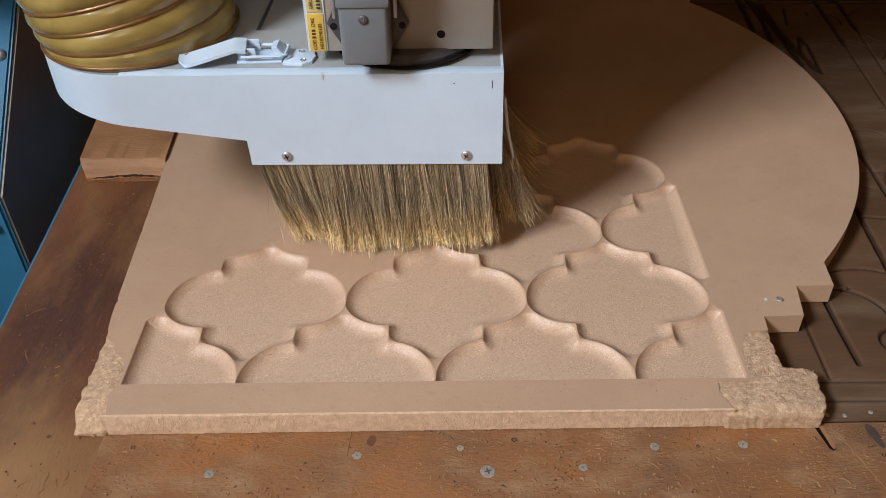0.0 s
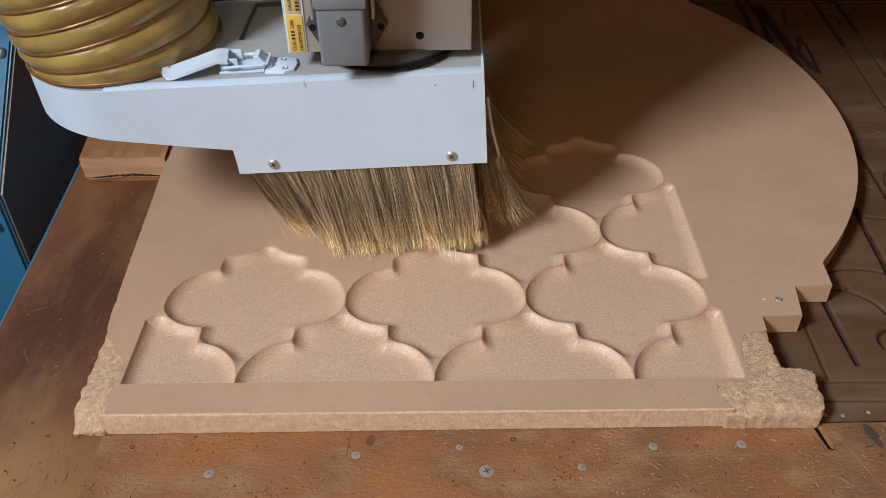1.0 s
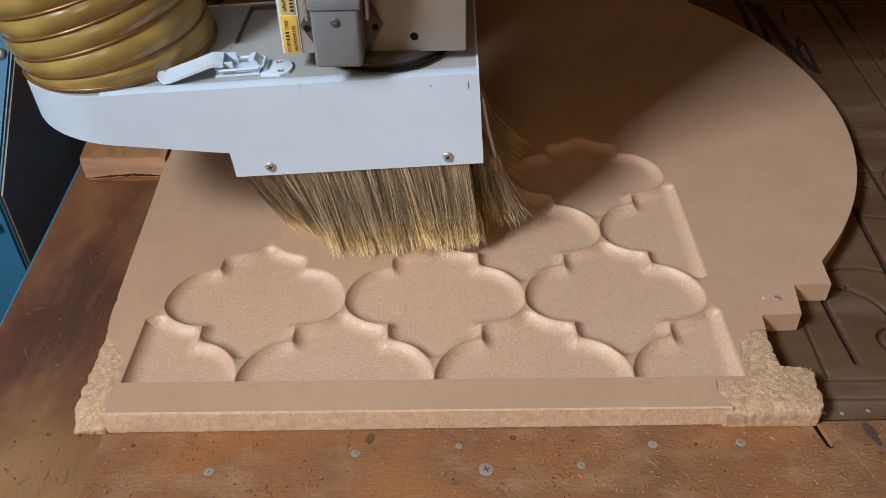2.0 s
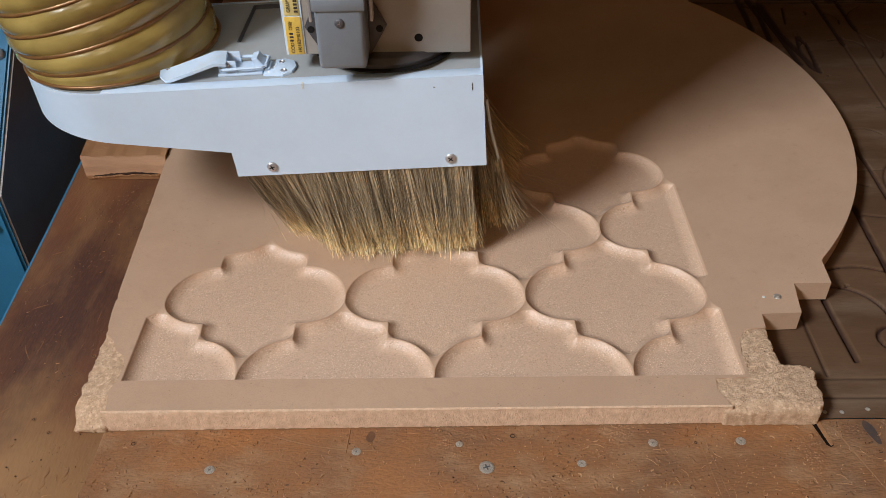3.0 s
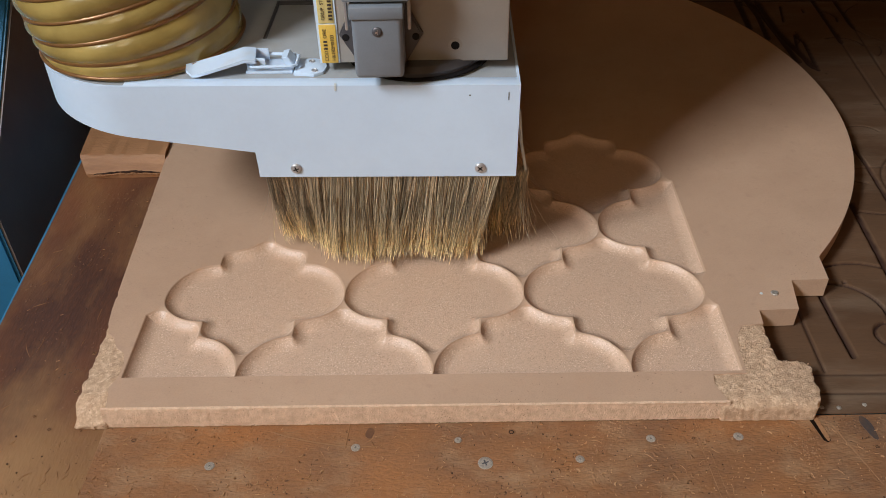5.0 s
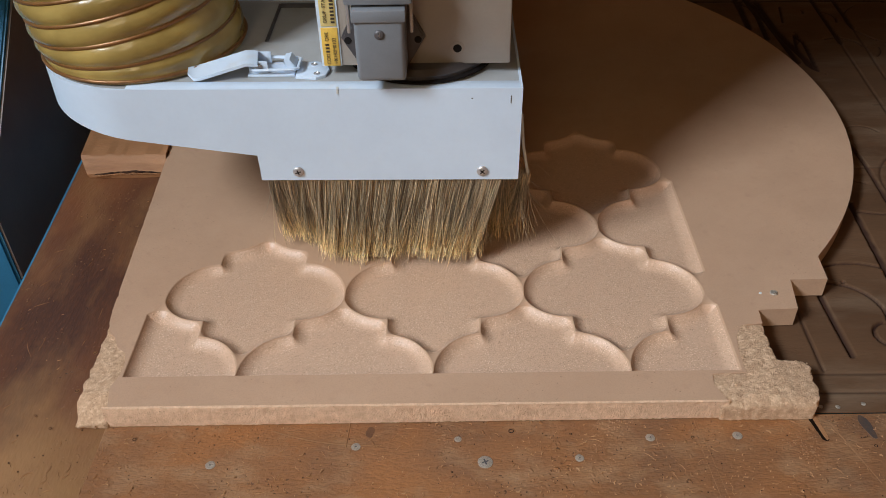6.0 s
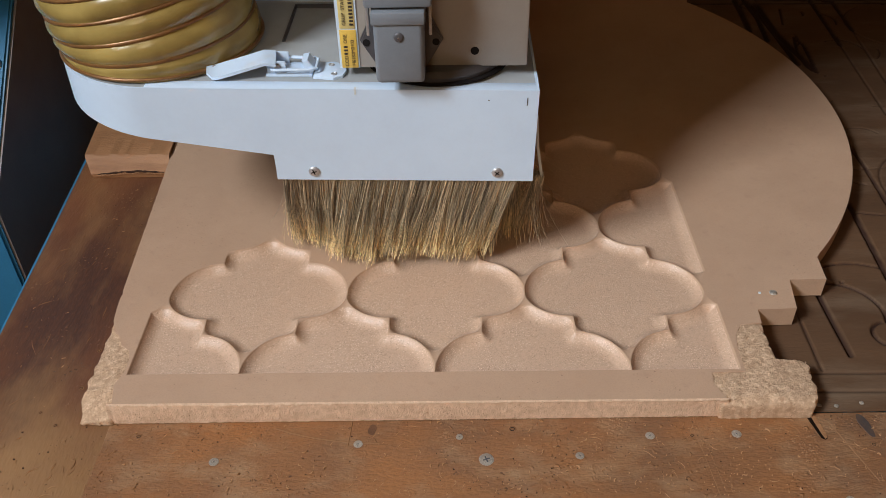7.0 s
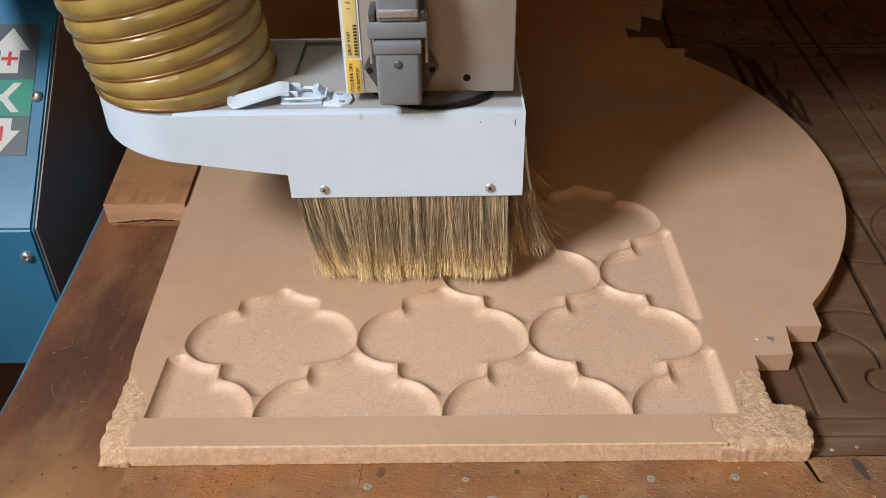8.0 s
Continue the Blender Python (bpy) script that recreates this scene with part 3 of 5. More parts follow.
for k in range(170):
    x, y = rng.uniform(-0.335, 0.42), rng.uniform(-0.11, -0.030)
    a, l, w = rng.gauss(1.3, 0.7), rng.uniform(0.0015, 0.0045), rng.uniform(0.00007, 0.00014)
    bend = rng.uniform(-0.5, 0.5) * l
    c, s = math.cos(a), math.sin(a)
    up = [(u * l, bend * u * u + w * (1 - u * u) + 0.00003) for u in (-1, -0.4, 0.3, 1)]
    dn = [(u * l, bend * u * u - w * (1 - u * u) - 0.00003) for u in (1, 0.3, -0.4, -1)]
    prism([(x + u * c - v * s, y + u * s + v * c) for u, v in dn + up], -0.0004, 0.00025, bm=bm)
for k in range(95):
    x, y = rng.uniform(-0.225, 0.36), rng.uniform(-0.105, -0.031)
    if k % 3 == 0:
        x, y = rng.choice([(0.085, -0.062), (0.13, -0.075), (0.20, -0.085), (0.06, -0.085), (-0.10, -0.085), (0.115, -0.055)])
        x, y = x + rng.gauss(0, 0.016), min(-0.031, y + rng.gauss(0, 0.009))
    a, l, w, bow = rng.gauss(1.0, 0.7), rng.uniform(0.0007, 0.0019), rng.uniform(0.00022, 0.0005), rng.choice((-0.5, 0.5))
    c, s = math.cos(a), math.sin(a)
    arc = [(u * l, bow * l * (1 - u * u) + w * (1 - 0.8 * u * u)) for u in (-1, -0.5, 0, 0.5, 1)] + [(u * l, bow * l * (1 - u * u) - w * (1 - 0.8 * u * u)) for u in (1, 0.5, 0, -0.5, -1)]
    prism([(x + u * c - v * s, y + u * s + v * c) for u, v in arc], -0.0004, rng.uniform(0.0004, 0.0010), bm=bm)
tagged(part("chipped_varnish", bm, CHIP_M, bed, "pale chips and scratches in the varnish"), kind="stuff")

bm = bmesh.new()
for k in range(130):
    x, y = rng.uniform(-0.34, 0.42), rng.uniform(-0.11, -0.029)
    r = rng.uniform(0.0002, 0.0007)
    prism([(x + r * rng.uniform(0.6, 1.2) * math.cos(a), y + r * rng.uniform(0.6, 1.2) * math.sin(a)) for a in (0, 1.2, 2.5, 3.7, 5.0)], -0.0006, 0.0002, bm=bm)
tagged(part("pitting", bm, DARK_WOOD, bed, "small dark pits in the varnish"), kind="stuff")

# the slot, a dark sheet for the shade inside it, and a dark burn mark
part("slot", prism([(0.2612, -0.0268), (0.2680, -0.0268), (0.2708, -0.0465), (0.2704, -0.0495), (0.2684, -0.0508), (0.2660, -0.0490)], -0.001, 0.0004), surface("slot_shade", (0.014, 0.008, 0.005), (0.010, 0.006, 0.004), 60, 0.9, 0.1, 500, spec=0.05), bed, "dark sheet for the shade in a routed slot")
part("slot_wall", prism([(0.2644, -0.0268), (0.2678, -0.0268), (0.2706, -0.0465), (0.2701, -0.0492), (0.2686, -0.0500), (0.2676, -0.0470)], -0.001, 0.0006), BLOCK, bed, "pale cut wall of the slot")
dark_mark = [(0.3005 + 0.0034 * math.cos(a) * (1 + 0.15 * math.sin(3 * a)) + 0.16 * 0.012 * -math.sin(a), -0.0385 + 0.0105 * math.sin(a)) for a in [k * math.pi / 10 for k in range(20)]]
part("burn_mark", prism(dark_mark, -0.001, 0.0003), surface("burnt_varnish", (0.055, 0.046, 0.045), (0.10, 0.06, 0.04), 160, 0.6, 0.3, 700), bed, "dark oval burn mark")
stain = [(-0.044 + 0.0030 * math.cos(a) * (1 + 0.2 * math.sin(2 * a)), -0.0385 + 0.0048 * math.sin(a)) for a in [k * math.pi / 9 for k in range(18)]]
part("stain", prism(stain, -0.001, 0.0002), surface("oil_stain", (0.15, 0.07, 0.035), (0.11, 0.052, 0.028), 160, 0.5, 0.3, 700), bed, "small dark oil stain")
for x, y in ((0.275, -0.0195), (0.287, -0.0200), (0.306, -0.0175), (0.330, -0.0185)):
    put_mesh("screw", S_HEAD, bed, pose(x, y, -0.0006) @ Matrix.Diagonal((0.0017, 0.0017, 0.0020, 1)), "small dull screw head in the spoilboard")
seam = surface("pale_scratch", (0.30, 0.155, 0.068), (0.25, 0.122, 0.052), 100, 0.6, 0.2, 900)
part("scratch", tube([(-0.112 + 0.075 * u, -0.0365 - 0.0135 * (1 - (1 - u) ** 2.2), 0.0) for u in [k / 12 for k in range(13)]], 0.0005, 5), seam, bed, "long pale curved scratch")
for a, b, r in (((-0.0585, -0.03, 0.0), (-0.0600, -0.052, 0.0), 0.00045), ((0.180, -0.03, 0.0), (0.186, -0.10, 0.0), 0.00025),
                ((0.276, -0.035, 0.0), (0.292, -0.085, 0.0), 0.00025), ((0.184, -0.03, 0.0), (0.191, -0.10, 0.0), 0.0002)):
    part("scratch", tube([a, b], r, 5), seam, bed, "pale scratch")

rng = random.Random(8)
for k in range(14):
    x, y, a, l = rng.uniform(-0.335, -0.268), rng.uniform(-0.06, 0.24), rng.gauss(1.3, 0.35), rng.uniform(0.003, 0.010)
    bow = rng.uniform(-0.1, 0.1) * l
    part("scratch", tube([(x + u * l * math.cos(a) - bow * u * u, y + u * l * math.sin(a), -0.0003) for u in (-1, -0.5, 0, 0.5, 1)],
                         [0.0001, 0.00025, rng.uniform(0.00025, 0.0005), 0.00025, 0.0001], 5), seam, bed, "pale scratch")

# clamping block beside the board
blk = thing("wood_block", "rough brown wooden block with a split front edge, beside the board", "wood block")
bm = bmesh.new()
n = 22
rows = []
for i in range(n + 1):
    u = i / n
    w = 0.0012 * noise.noise((u * 7.5, 1, 0))

    def px(y, z):
        """Across the block: its far end butts against the board's edge."""
        left = -0.3500 + 0.0060 * (1 - z / 0.0215) - 0.10 * (y - 0.2855)
        return left + u * (-0.2660 - 0.0600 * (y - 0.2855) - left)
    prof_yz = [(0.2840 + w, 0.0003), (0.2830 + w, 0.005 + w), (0.2870 + w * 0.7, 0.012 + w), (0.2915 + w * 0.5, 0.0195), (0.2940 + 0.4 * w, 0.0213 + 0.4 * w),
               (0.33, 0.0217 + 0.3 * w), (0.46, 0.0215), (0.46, 0.0003)]
    rows.append([bm.verts.new((px(y, z), y, z)) for y, z in prof_yz])
for a, b in zip(rows, rows[1:]):
    for k in range(7):
        bm.faces.new((a[k], b[k], b[k + 1], a[k + 1]))
bm.faces.new(rows[0])
bm.faces.new(rows[-1][::-1])
part("block_body", bm, BLOCK, blk)
split = [(-0.338 + 0.066 * u, 0.0050 + 0.0030 * math.sin(2.6 * u) + 0.0012 * noise.noise((u * 9, 0, 3))) for u in [k / 22 for k in range(23)]]
# dark rod laid along the crack for the darkness inside it
bm = tube([(x, 0.2830, z) for x, z in split],
          [0.0003 + 0.0016 * abs(math.sin(math.pi * k / 22) ** 0.7 * (0.45 + 1.1 * noise.noise((k * 0.6, 2, 1)))) for k in range(23)], 6)
part("split", bm, DARK_WOOD, blk, "dark split in the wood")
bm = bmesh.new()
for k in range(26):
    u = (k + 0.5) / 26
    x, z = split[int(u * 22)]
    d = 0.0012 + 0.0012 * abs(noise.noise((k * 1.7, 4, 0)))
    tube([(x - 0.0035, 0.2838, z - d), (x, 0.2826 - 0.0006 * (k % 3), z - d * 1.2), (x + 0.004, 0.2838, z - d * 0.9)], [0.0002, 0.0008, 0.0002], 5, bm=bm)
part("splinters", bm, BLOCK, blk, "torn wood splinters")


# ---- the board being carved ----
T = 0.018
P, V = 0.1424, 0.0850        # tile width and row step
board = thing("mdf_board", "pale brown MDF board carved with an arabesque tile pattern, torn corners", "MDF board")


LOBE, STEP = 0.0400, 0.0575   # height of the side lobe, and of the step above it, from the tile's centre


def tile_top(ax):
    """Upper edge of a tile at the distance ax from its middle."""
    w = P / 4
    u = np.sqrt(np.clip(1 - ((ax - w) / w) ** 2, 0, 1))
    return np.where(ax <= w, V - (V - STEP) * u, LOBE * u)


def tile_field():
    """Depth cut by a round-nosed cutter inside one arabesque tile, on a fine grid of its right half."""
    w = P / 4
    a = np.linspace(0, math.pi / 2, 150)
    lo = np.stack([w + w * np.cos(a), LOBE * np.sin(a)], 1)
    st = np.stack([np.full(40, w), np.linspace(LOBE, STEP, 40)], 1)
    hi = np.stack([w - w * np.cos(a), V - (V - STEP) * np.sin(a)], 1)
    q = np.concatenate([lo, st, hi])
    under = np.stack([P / 2 - q[:, 0], q[:, 1] - V], 1)
    q = np.concatenate([q, under])
    q = np.concatenate([q, q[q[:, 0] < 0.02] * [-1, 1]])
    g = 0.0004
    xs, ys = np.arange(0, P / 2 + g, g), np.arange(-V, V + g, g)
    X, Y = np.meshgrid(xs, ys)
    D = np.full(X.shape, 1.0)
    for px, py in q:
        np.minimum(D, np.hypot(X - px, Y - py), out=D)
    D = np.where((Y < tile_top(X)) & (Y > tile_top(np.abs(P / 2 - X)) - V), D, 0.0)
    # the nose sinks as far as the edges allow, so narrow points run out shallow
    full = np.concatenate([D[:, :0:-1], D], 1)
    sink = np.where(full > 0, NOSE - np.sqrt(NOSE ** 2 - np.minimum(full, REACH) ** 2), -1.0)
    depth = np.zeros_like(full)
    n = int(REACH / g) + 1
    ny, nx = full.shape
    for i in range(-n, n + 1):
        for j in range(-n, n + 1):
            d2 = (i * i + j * j) * g * g
            if d2 >= REACH ** 2:
                continue
            drop = math.sqrt(NOSE ** 2 - d2) - NOSE
            to = (slice(max(0, i), ny + min(0, i)), slice(max(0, j), nx + min(0, j)))
            fro = (slice(max(0, -i), ny + min(0, -i)), slice(max(0, -j), nx + min(0, -j)))
            np.maximum(depth[to], sink[fro] + drop, out=depth[to])
    depth = np.where(full > 0, depth, 0.0)
    return depth[:, D.shape[1] - 1:], g


NOSE, DEEP = 0.0125, 0.0066      # radius of the cutter's nose and depth of the cut
REACH = math.sqrt(NOSE ** 2 - (NOSE - DEEP) ** 2)
FIELD, FG = tile_field()
TILES = [(-1.5, 0), (-0.5, 0), (0.5, 0), (1.5, 0), (-1, 1), (0, 1), (1, 1), (0.5, 2), (1.5, 2), (1, 3)]
CX0, CX1, CY0 = -0.2238, 0.2205, 0.0
RX0, RX1, RY0, RY1 = -0.2256, 0.2224, -0.0016, 0.3456


def carved_depth(X, Y):
    s = np.zeros_like(X)
    for i, j in TILES:
        ax, ay = np.abs(X - i * P), Y - j * V + V
        inside = (ax < P / 2) & (ay > 0) & (ay < 2 * V)
        k = np.clip(ay / FG, 0, FIELD.shape[0] - 1.001)
        l = np.clip(ax / FG, 0, FIELD.shape[1] - 1.001)
        k0, l0 = k.astype(int), l.astype(int)
        fk, fl = k - k0, l - l0
        d = ((FIELD[k0, l0] * (1 - fl) + FIELD[k0, l0 + 1] * fl) * (1 - fk) + (FIELD[k0 + 1, l0] * (1 - fl) + FIELD[k0 + 1, l0 + 1] * fl) * fk)
        s = np.maximum(s, np.where(inside, d, 0))
    edge = np.clip(np.minimum(np.minimum(X - CX0, CX1 - X), 9.0 * (Y - CY0)), 0, REACH)
    return np.minimum(s, np.sqrt(NOSE ** 2 - (REACH - edge) ** 2) - (NOSE - DEEP))


def board_panel():
    nx, ny = 815, 631
    xs, ys = np.linspace(RX0, RX1, nx), np.linspace(RY0, RY1, ny)
    X, Y = np.meshgrid(xs, ys)
    Z = T - carved_depth(X, Y)
    grid = np.stack([X, Y, Z], -1).reshape(-1, 3)
    idx = np.arange(nx * ny).reshape(ny, nx)
    faces = np.stack([idx[:-1, :-1], idx[:-1, 1:], idx[1:, 1:], idx[1:, :-1]], -1).reshape(-1, 4).tolist()
    # outline of the sound part of the board
    out = [(-0.2262, -0.0292), (0.2040, -0.0292), (0.1975, -0.0140), (0.1990, -0.0042), (0.2110, -0.0032), (0.2232, -0.0030), (0.2236, 0.0200),
           (0.2265, 0.0350), (0.2330, 0.0455), (0.2492, 0.0470), (0.2505, 0.0620)]
    notch = [(0.2812, 0.0630), (0.2862, 0.0970), (0.3160, 0.0970), (0.3182, 0.1255)]
    out += notch
    a0 = math.asin((0.391 - 0.1255) / 0.395)
    out += [(0.025 + 0.395 * math.cos(a), 0.391 + 0.395 * math.sin(a)) for a in np.linspace(-a0, 0, 50)[1:]]
    out += [(0.025 + 0.395 * math.cos(a), 0.391 + 0.418 * math.sin(a)) for a in np.linspace(0, 0.70, 46)[1:]]
    out += [(0.3355, 0.686), (0.3100, 0.688), (0.3060, 0.728), (0.2630, 0.729), (0.2680, 0.818), (0.2940, 0.794), (0.3050, 0.861), (0.3340, 0.839), (0.3450, 0.885), (0.350, 1.02), (-0.296, 1.02)]
    out += [(-0.2515 - 0.0600 * (y - 0.055) + 0.0022 * max(0.0, noise.noise((y * 130, 0, 2)) - 0.2), y) for y in (0.8, 0.6, 0.45)]
    out += [(-0.2515 - 0.0600 * (y - 0.055) + 0.0022 * max(0.0, noise.noise((y * 130, 0, 2)) - 0.15), y) for y in np.arange(0.34, 0.062, -0.0035)]
    out += [(-0.2505, 0.0560), (-0.2462, 0.0450), (-0.2425, 0.0420), (-0.2365, 0.0300), (-0.2290, 0.0240), (-0.2262, 0.0140), (-0.2262, 0.0020), (-0.2300, -0.0100)]
    rim = [int(k) for k in list(idx[0, :]) + list(idx[1:, -1]) + list(idx[-1, -2::-1]) + list(idx[-2:0:-1, 0])]
    bm = bmesh.new()
    inner = [bm.verts.new(grid[k]) for k in rim]
    outer = [bm.verts.new((x, y, T)) for x, y in out]
    edges = [bm.edges.new((loop[k], loop[(k + 1) % len(loop)])) for loop in (inner, outer) for k in range(len(loop))]
    bmesh.ops.triangle_fill(bm, use_beauty=True, use_dissolve=False, edges=edges)
    low = [bm.verts.new((x, y + (0.006 if y < -0.02 else 0.0), 0.0004)) for x, y in out]
    for k in range(len(out)):
        j = (k + 1) % len(out)
        bm.faces.new((outer[k], low[k], low[j], outer[j]))
    bm.verts.index_update()
    bmesh.ops.recalc_face_normals(bm, faces=bm.faces)
    base = len(grid)
    more = [tuple(v.co) for v in bm.verts]
    where = {v.index: (rim[v.index] if v.index < len(rim) else base + v.index) for v in bm.verts}
    extra = [[where[v.index] for v in f.verts] for f in bm.faces]
    flat = [abs(f.normal.z) > 0.5 for f in bm.faces]
    extra = [f[::-1] if (up and fc.normal.z < 0) else f for f, up, fc in zip(extra, flat, bm.faces)]
    bm.free()
    me = bpy.data.meshes.new("panel")
    me.from_pydata(grid.tolist() + more, [], faces + extra)
    me.materials.append(MDF)
    me.materials.append(MDF_CUT)
    cut = np.zeros(len(faces) + len(extra), np.int32)
    cut[:len(faces)] = (T - Z).reshape(-1)[np.array(faces)].mean(1) > 0.0012
    me.polygons.foreach_set("material_index", cut)
    smooth = np.zeros(len(faces) + len(extra), bool)
    smooth[:len(faces)] = np.abs(Y.reshape(-1)[np.array(faces)].mean(1) - CY0) > 0.0016
    me.polygons.foreach_set("use_smooth", smooth)
    me.validate()
    ob = new("panel", me)
    ob.parent = board
    return tagged(ob, "smooth pale brown panel with coved arabesque tiles")


board_panel()


def torn(name, inside, fall, x0, x1, y0, y1, label):
    """A corner where the fibres have torn away: a rough top and ragged sides."""
    s = 0.0007
    bm = bmesh.new()
    grid = {}

    def vert(i, j):
        if (i, j) not in grid:
            x, y = x0 + i * s, y0 + j * s
            u, v = 0.8 * x + 0.6 * y, 0.8 * y - 0.6 * x
            r = noise.noise((u * 110, v * 170, 2.0)) * 1.6 + 1.3 * (0.3 - abs(noise.noise((u * 190, v * 330, 5.0)))) + 0.7 * noise.noise((x * 900, y * 900, 9.0)) + 0.5 * noise.noise((x * 1900, y * 1900, 3.0))
            jx, jy = 0.0005 * noise.noise((x * 700, y * 700, 1)), 0.0005 * noise.noise((x * 700, y * 700, 7))
            grid[i, j] = bm.verts.new((x + jx, y + jy, max(0.002, T - 0.0001 - fall(x, y) - 0.0005 + 0.00045 * r)))
        return grid[i, j]
    for i in range(int((x1 - x0) / s)):
        for j in range(int((y1 - y0) / s)):
            x, y = x0 + (i + 0.5) * s, y0 + (j + 0.5) * s
            if inside(x, y):
                bm.faces.new((vert(i, j), vert(i + 1, j), vert(i + 1, j + 1), vert(i, j + 1)))
    rim = [e for e in bm.edges if e.is_boundary]
    ring = {}
    for e in rim:
        for v in e.verts:
            ring.setdefault(v, []).append(e.other_vert(v))
    for _ in range(4):
        mid = {v: sum((n.co.xy for n in near), v.co.xy * 2) / (len(near) + 2) for v, near in ring.items()}
        for v, p in mid.items():
            v.co.x, v.co.y = p
    for level in (0.72, 0.48, 0.25, 0.0):
        r = bmesh.ops.extrude_edge_only(bm, edges=rim)
        rim = [e for e in r["geom"] if isinstance(e, bmesh.types.BMEdge)]
        for v in (v for v in r["geom"] if isinstance(v, bmesh.types.BMVert)):
            v.co.x += 0.0010 * noise.noise((v.co.x * 240, v.co.y * 240, level * 9))
            v.co.y += 0.0006 * noise.noise((v.co.x * 240, v.co.y * 240, level * 9 + 50))
            v.co.z = 0.0005 + (v.co.z - 0.0005) * (level / (level + 0.24))
    return part(name, bm, MDF_TORN, board, label, smooth=85)


def ragged(x, y, amount=0.003, f=110):
    return amount * (noise.noise((x * f, y * f, 3.3)) + 0.5 * noise.noise((x * 3 * f, y * 3 * f, 8.1)))


def right_corner(x, y):
    r = ragged(x, y, 0.0034, 170)
    if y < -0.0314 or y > 0.0468:
        return False
    edge = 0.2490 - 0.0004 if y > 0.015 else 0.2715 - 0.25 * max(0.0, -0.012 - y) - 0.30 * max(0.0, y - 0.004)
    if y > 0.010 + 0.5 * r and x > 0.2488:
        return False
    if x > edge + r:
        return False
    left = 0.1945 + 0.004 * (y < -0.018) if y < -0.0034 else (0.2228 if y < 0.02 else 0.2228 + 0.0070 * (y - 0.02) / 0.026)
    return x > left - 0.0002 + (0.8 * r if y < -0.006 else 0)


def left_corner(x, y):
    r = ragged(x, y, 0.002)
    if y < -0.0330 + 0.25 * max(0, x + 0.238) + r or y > 0.0565:
        return False
    left = -0.2502 - 0.0004 * (y > 0.03) + 0.10 * min(0.0, y - 0.01) * -1.0 * 0.0
    if y < 0.012:
        left = -0.2505 - 0.02 * (0.012 - y) + 0.0012 * math.sin(y * 400)
    right = -0.2285 if y < -0.0235 else -0.2250 if y < 0.020 else -0.2250 - 0.0225 * (y - 0.020) / 0.036
    return left + r * 0.5 < x < right + (0.0012 * noise.noise((x * 300, y * 300, 4)) if y > 0.02 else 0.0002)


torn("torn_corner", right_corner, lambda x, y: 0.004 * max(0.0, (x - 0.245) / 0.03) + 0.006 * max(0.0, (-0.022 - y) / 0.009) ** 2 * 0.6, 0.190, 0.282, -0.034, 0.050,
     "torn pale fibrous corner of the board")
torn("torn_corner", left_corner, lambda x, y: 0.003 * max(0.0, (-0.232 - x) / 0.02) + 0.012 * max(0.0, (-0.012 - y) / 0.02) ** 1.5, -0.262, -0.222, -0.038, 0.058,
     "torn pale fibrous corner of the board")


def front_edge():
    """Ragged, sawn front edge."""
    nx, nz = 620, 14
    bm = bmesh.new()
    rows = []
    for i in range(nx + 1):
        x = -0.2300 + i * (0.2045 + 0.2300) / nx
        col = []
        for k in range(nz + 1):
            z = 0.0006 + (T - 0.0004) * k / nz
            r = noise.noise((x * 480, z * 480, 0.5)) + 0.8 * noise.noise((x * 1100, z * 1100, 4.0))
            u = i / nx
            y = -0.0314 + 0.0020 * u + (0.0012 - 0.0016 * u) * (k / nz) ** 2 + 0.00032 * r
            if k == nz:
                y, z = -0.0300 + 0.0006 * r + 0.0012 * min(0.0, noise.noise((x * 60, 0, 7)) + 0.25), T + 0.0001 - 0.0004 * abs(r)
            col.append(bm.verts.new((x, y, z)))
        col.append(bm.verts.new((x, -0.0284, T + 0.0002)))
        rows.append(col)
    for a, b in zip(rows, rows[1:]):
        for k in range(nz + 1):
            bm.faces.new((a[k], b[k], b[k + 1], a[k + 1]))
    return part("front_edge", bm, MDF_RAW, board, "rough pale sawn front edge", smooth=60)


front_edge()
bm = turned([(0.0030, -0.0004), (0.0031, 0.0005), (0.0024, 0.0012), (0.0008, 0.0014)], 18, (0.268, 0.081, T))
nail = solid("screw_head", bm, DULL_STEEL, "small steel screw head sunk in the board", "screw")
bm = turned([(0.0013, -0.0004), (0.0012, 0.0004), (0.0005, 0.0005)], 10, (0.2575, 0.081, T))
solid("pin_head", bm, DECAL_WHITE, "tiny pale plug in the board", "pin")


# ---- gantry foot at the side of the bed ----
GX = -0.4521
foot = thing("gantry_foot", "blue painted steel gantry upright with an axis label, beside the bed", "gantry upright")
prof = [(0.3238, -0.230), (0.3238, -0.0300), (0.5613, 0.1725), (0.8613, 0.4275), (1.30, 0.4275), (1.30, -0.2325)]
bm = bmesh.new()
a = [bm.verts.new((GX, y, z)) for y, z in prof]
b = [bm.verts.new((GX - 0.25, y, z)) for y, z in prof]
bm.faces.new(a)
bm.faces.new(b[::-1])
for k in range(len(prof)):
    j = (k + 1) % len(prof)
    bm.faces.new((a[k], b[k], b[j], a[j]))
bmesh.ops.bevel(bm, geom=list(bm.edges), offset=0.0028, segments=2, affect='EDGES')
part("upright", bm, BLUE, foot)
bm = bmesh.new()
ins = [(0.3288, -0.226), (0.3288, -0.0313), (0.5638, 0.1681), (0.8613, 0.4213), (1.286, 0.4213), (1.286, -0.229)]
lo = [bm.verts.new((GX - 0.0005, y, z)) for y, z in ins]
hi = [bm.verts.new((GX + 0.0025, y, z)) for y, z in ins]
bm.faces.new(hi)
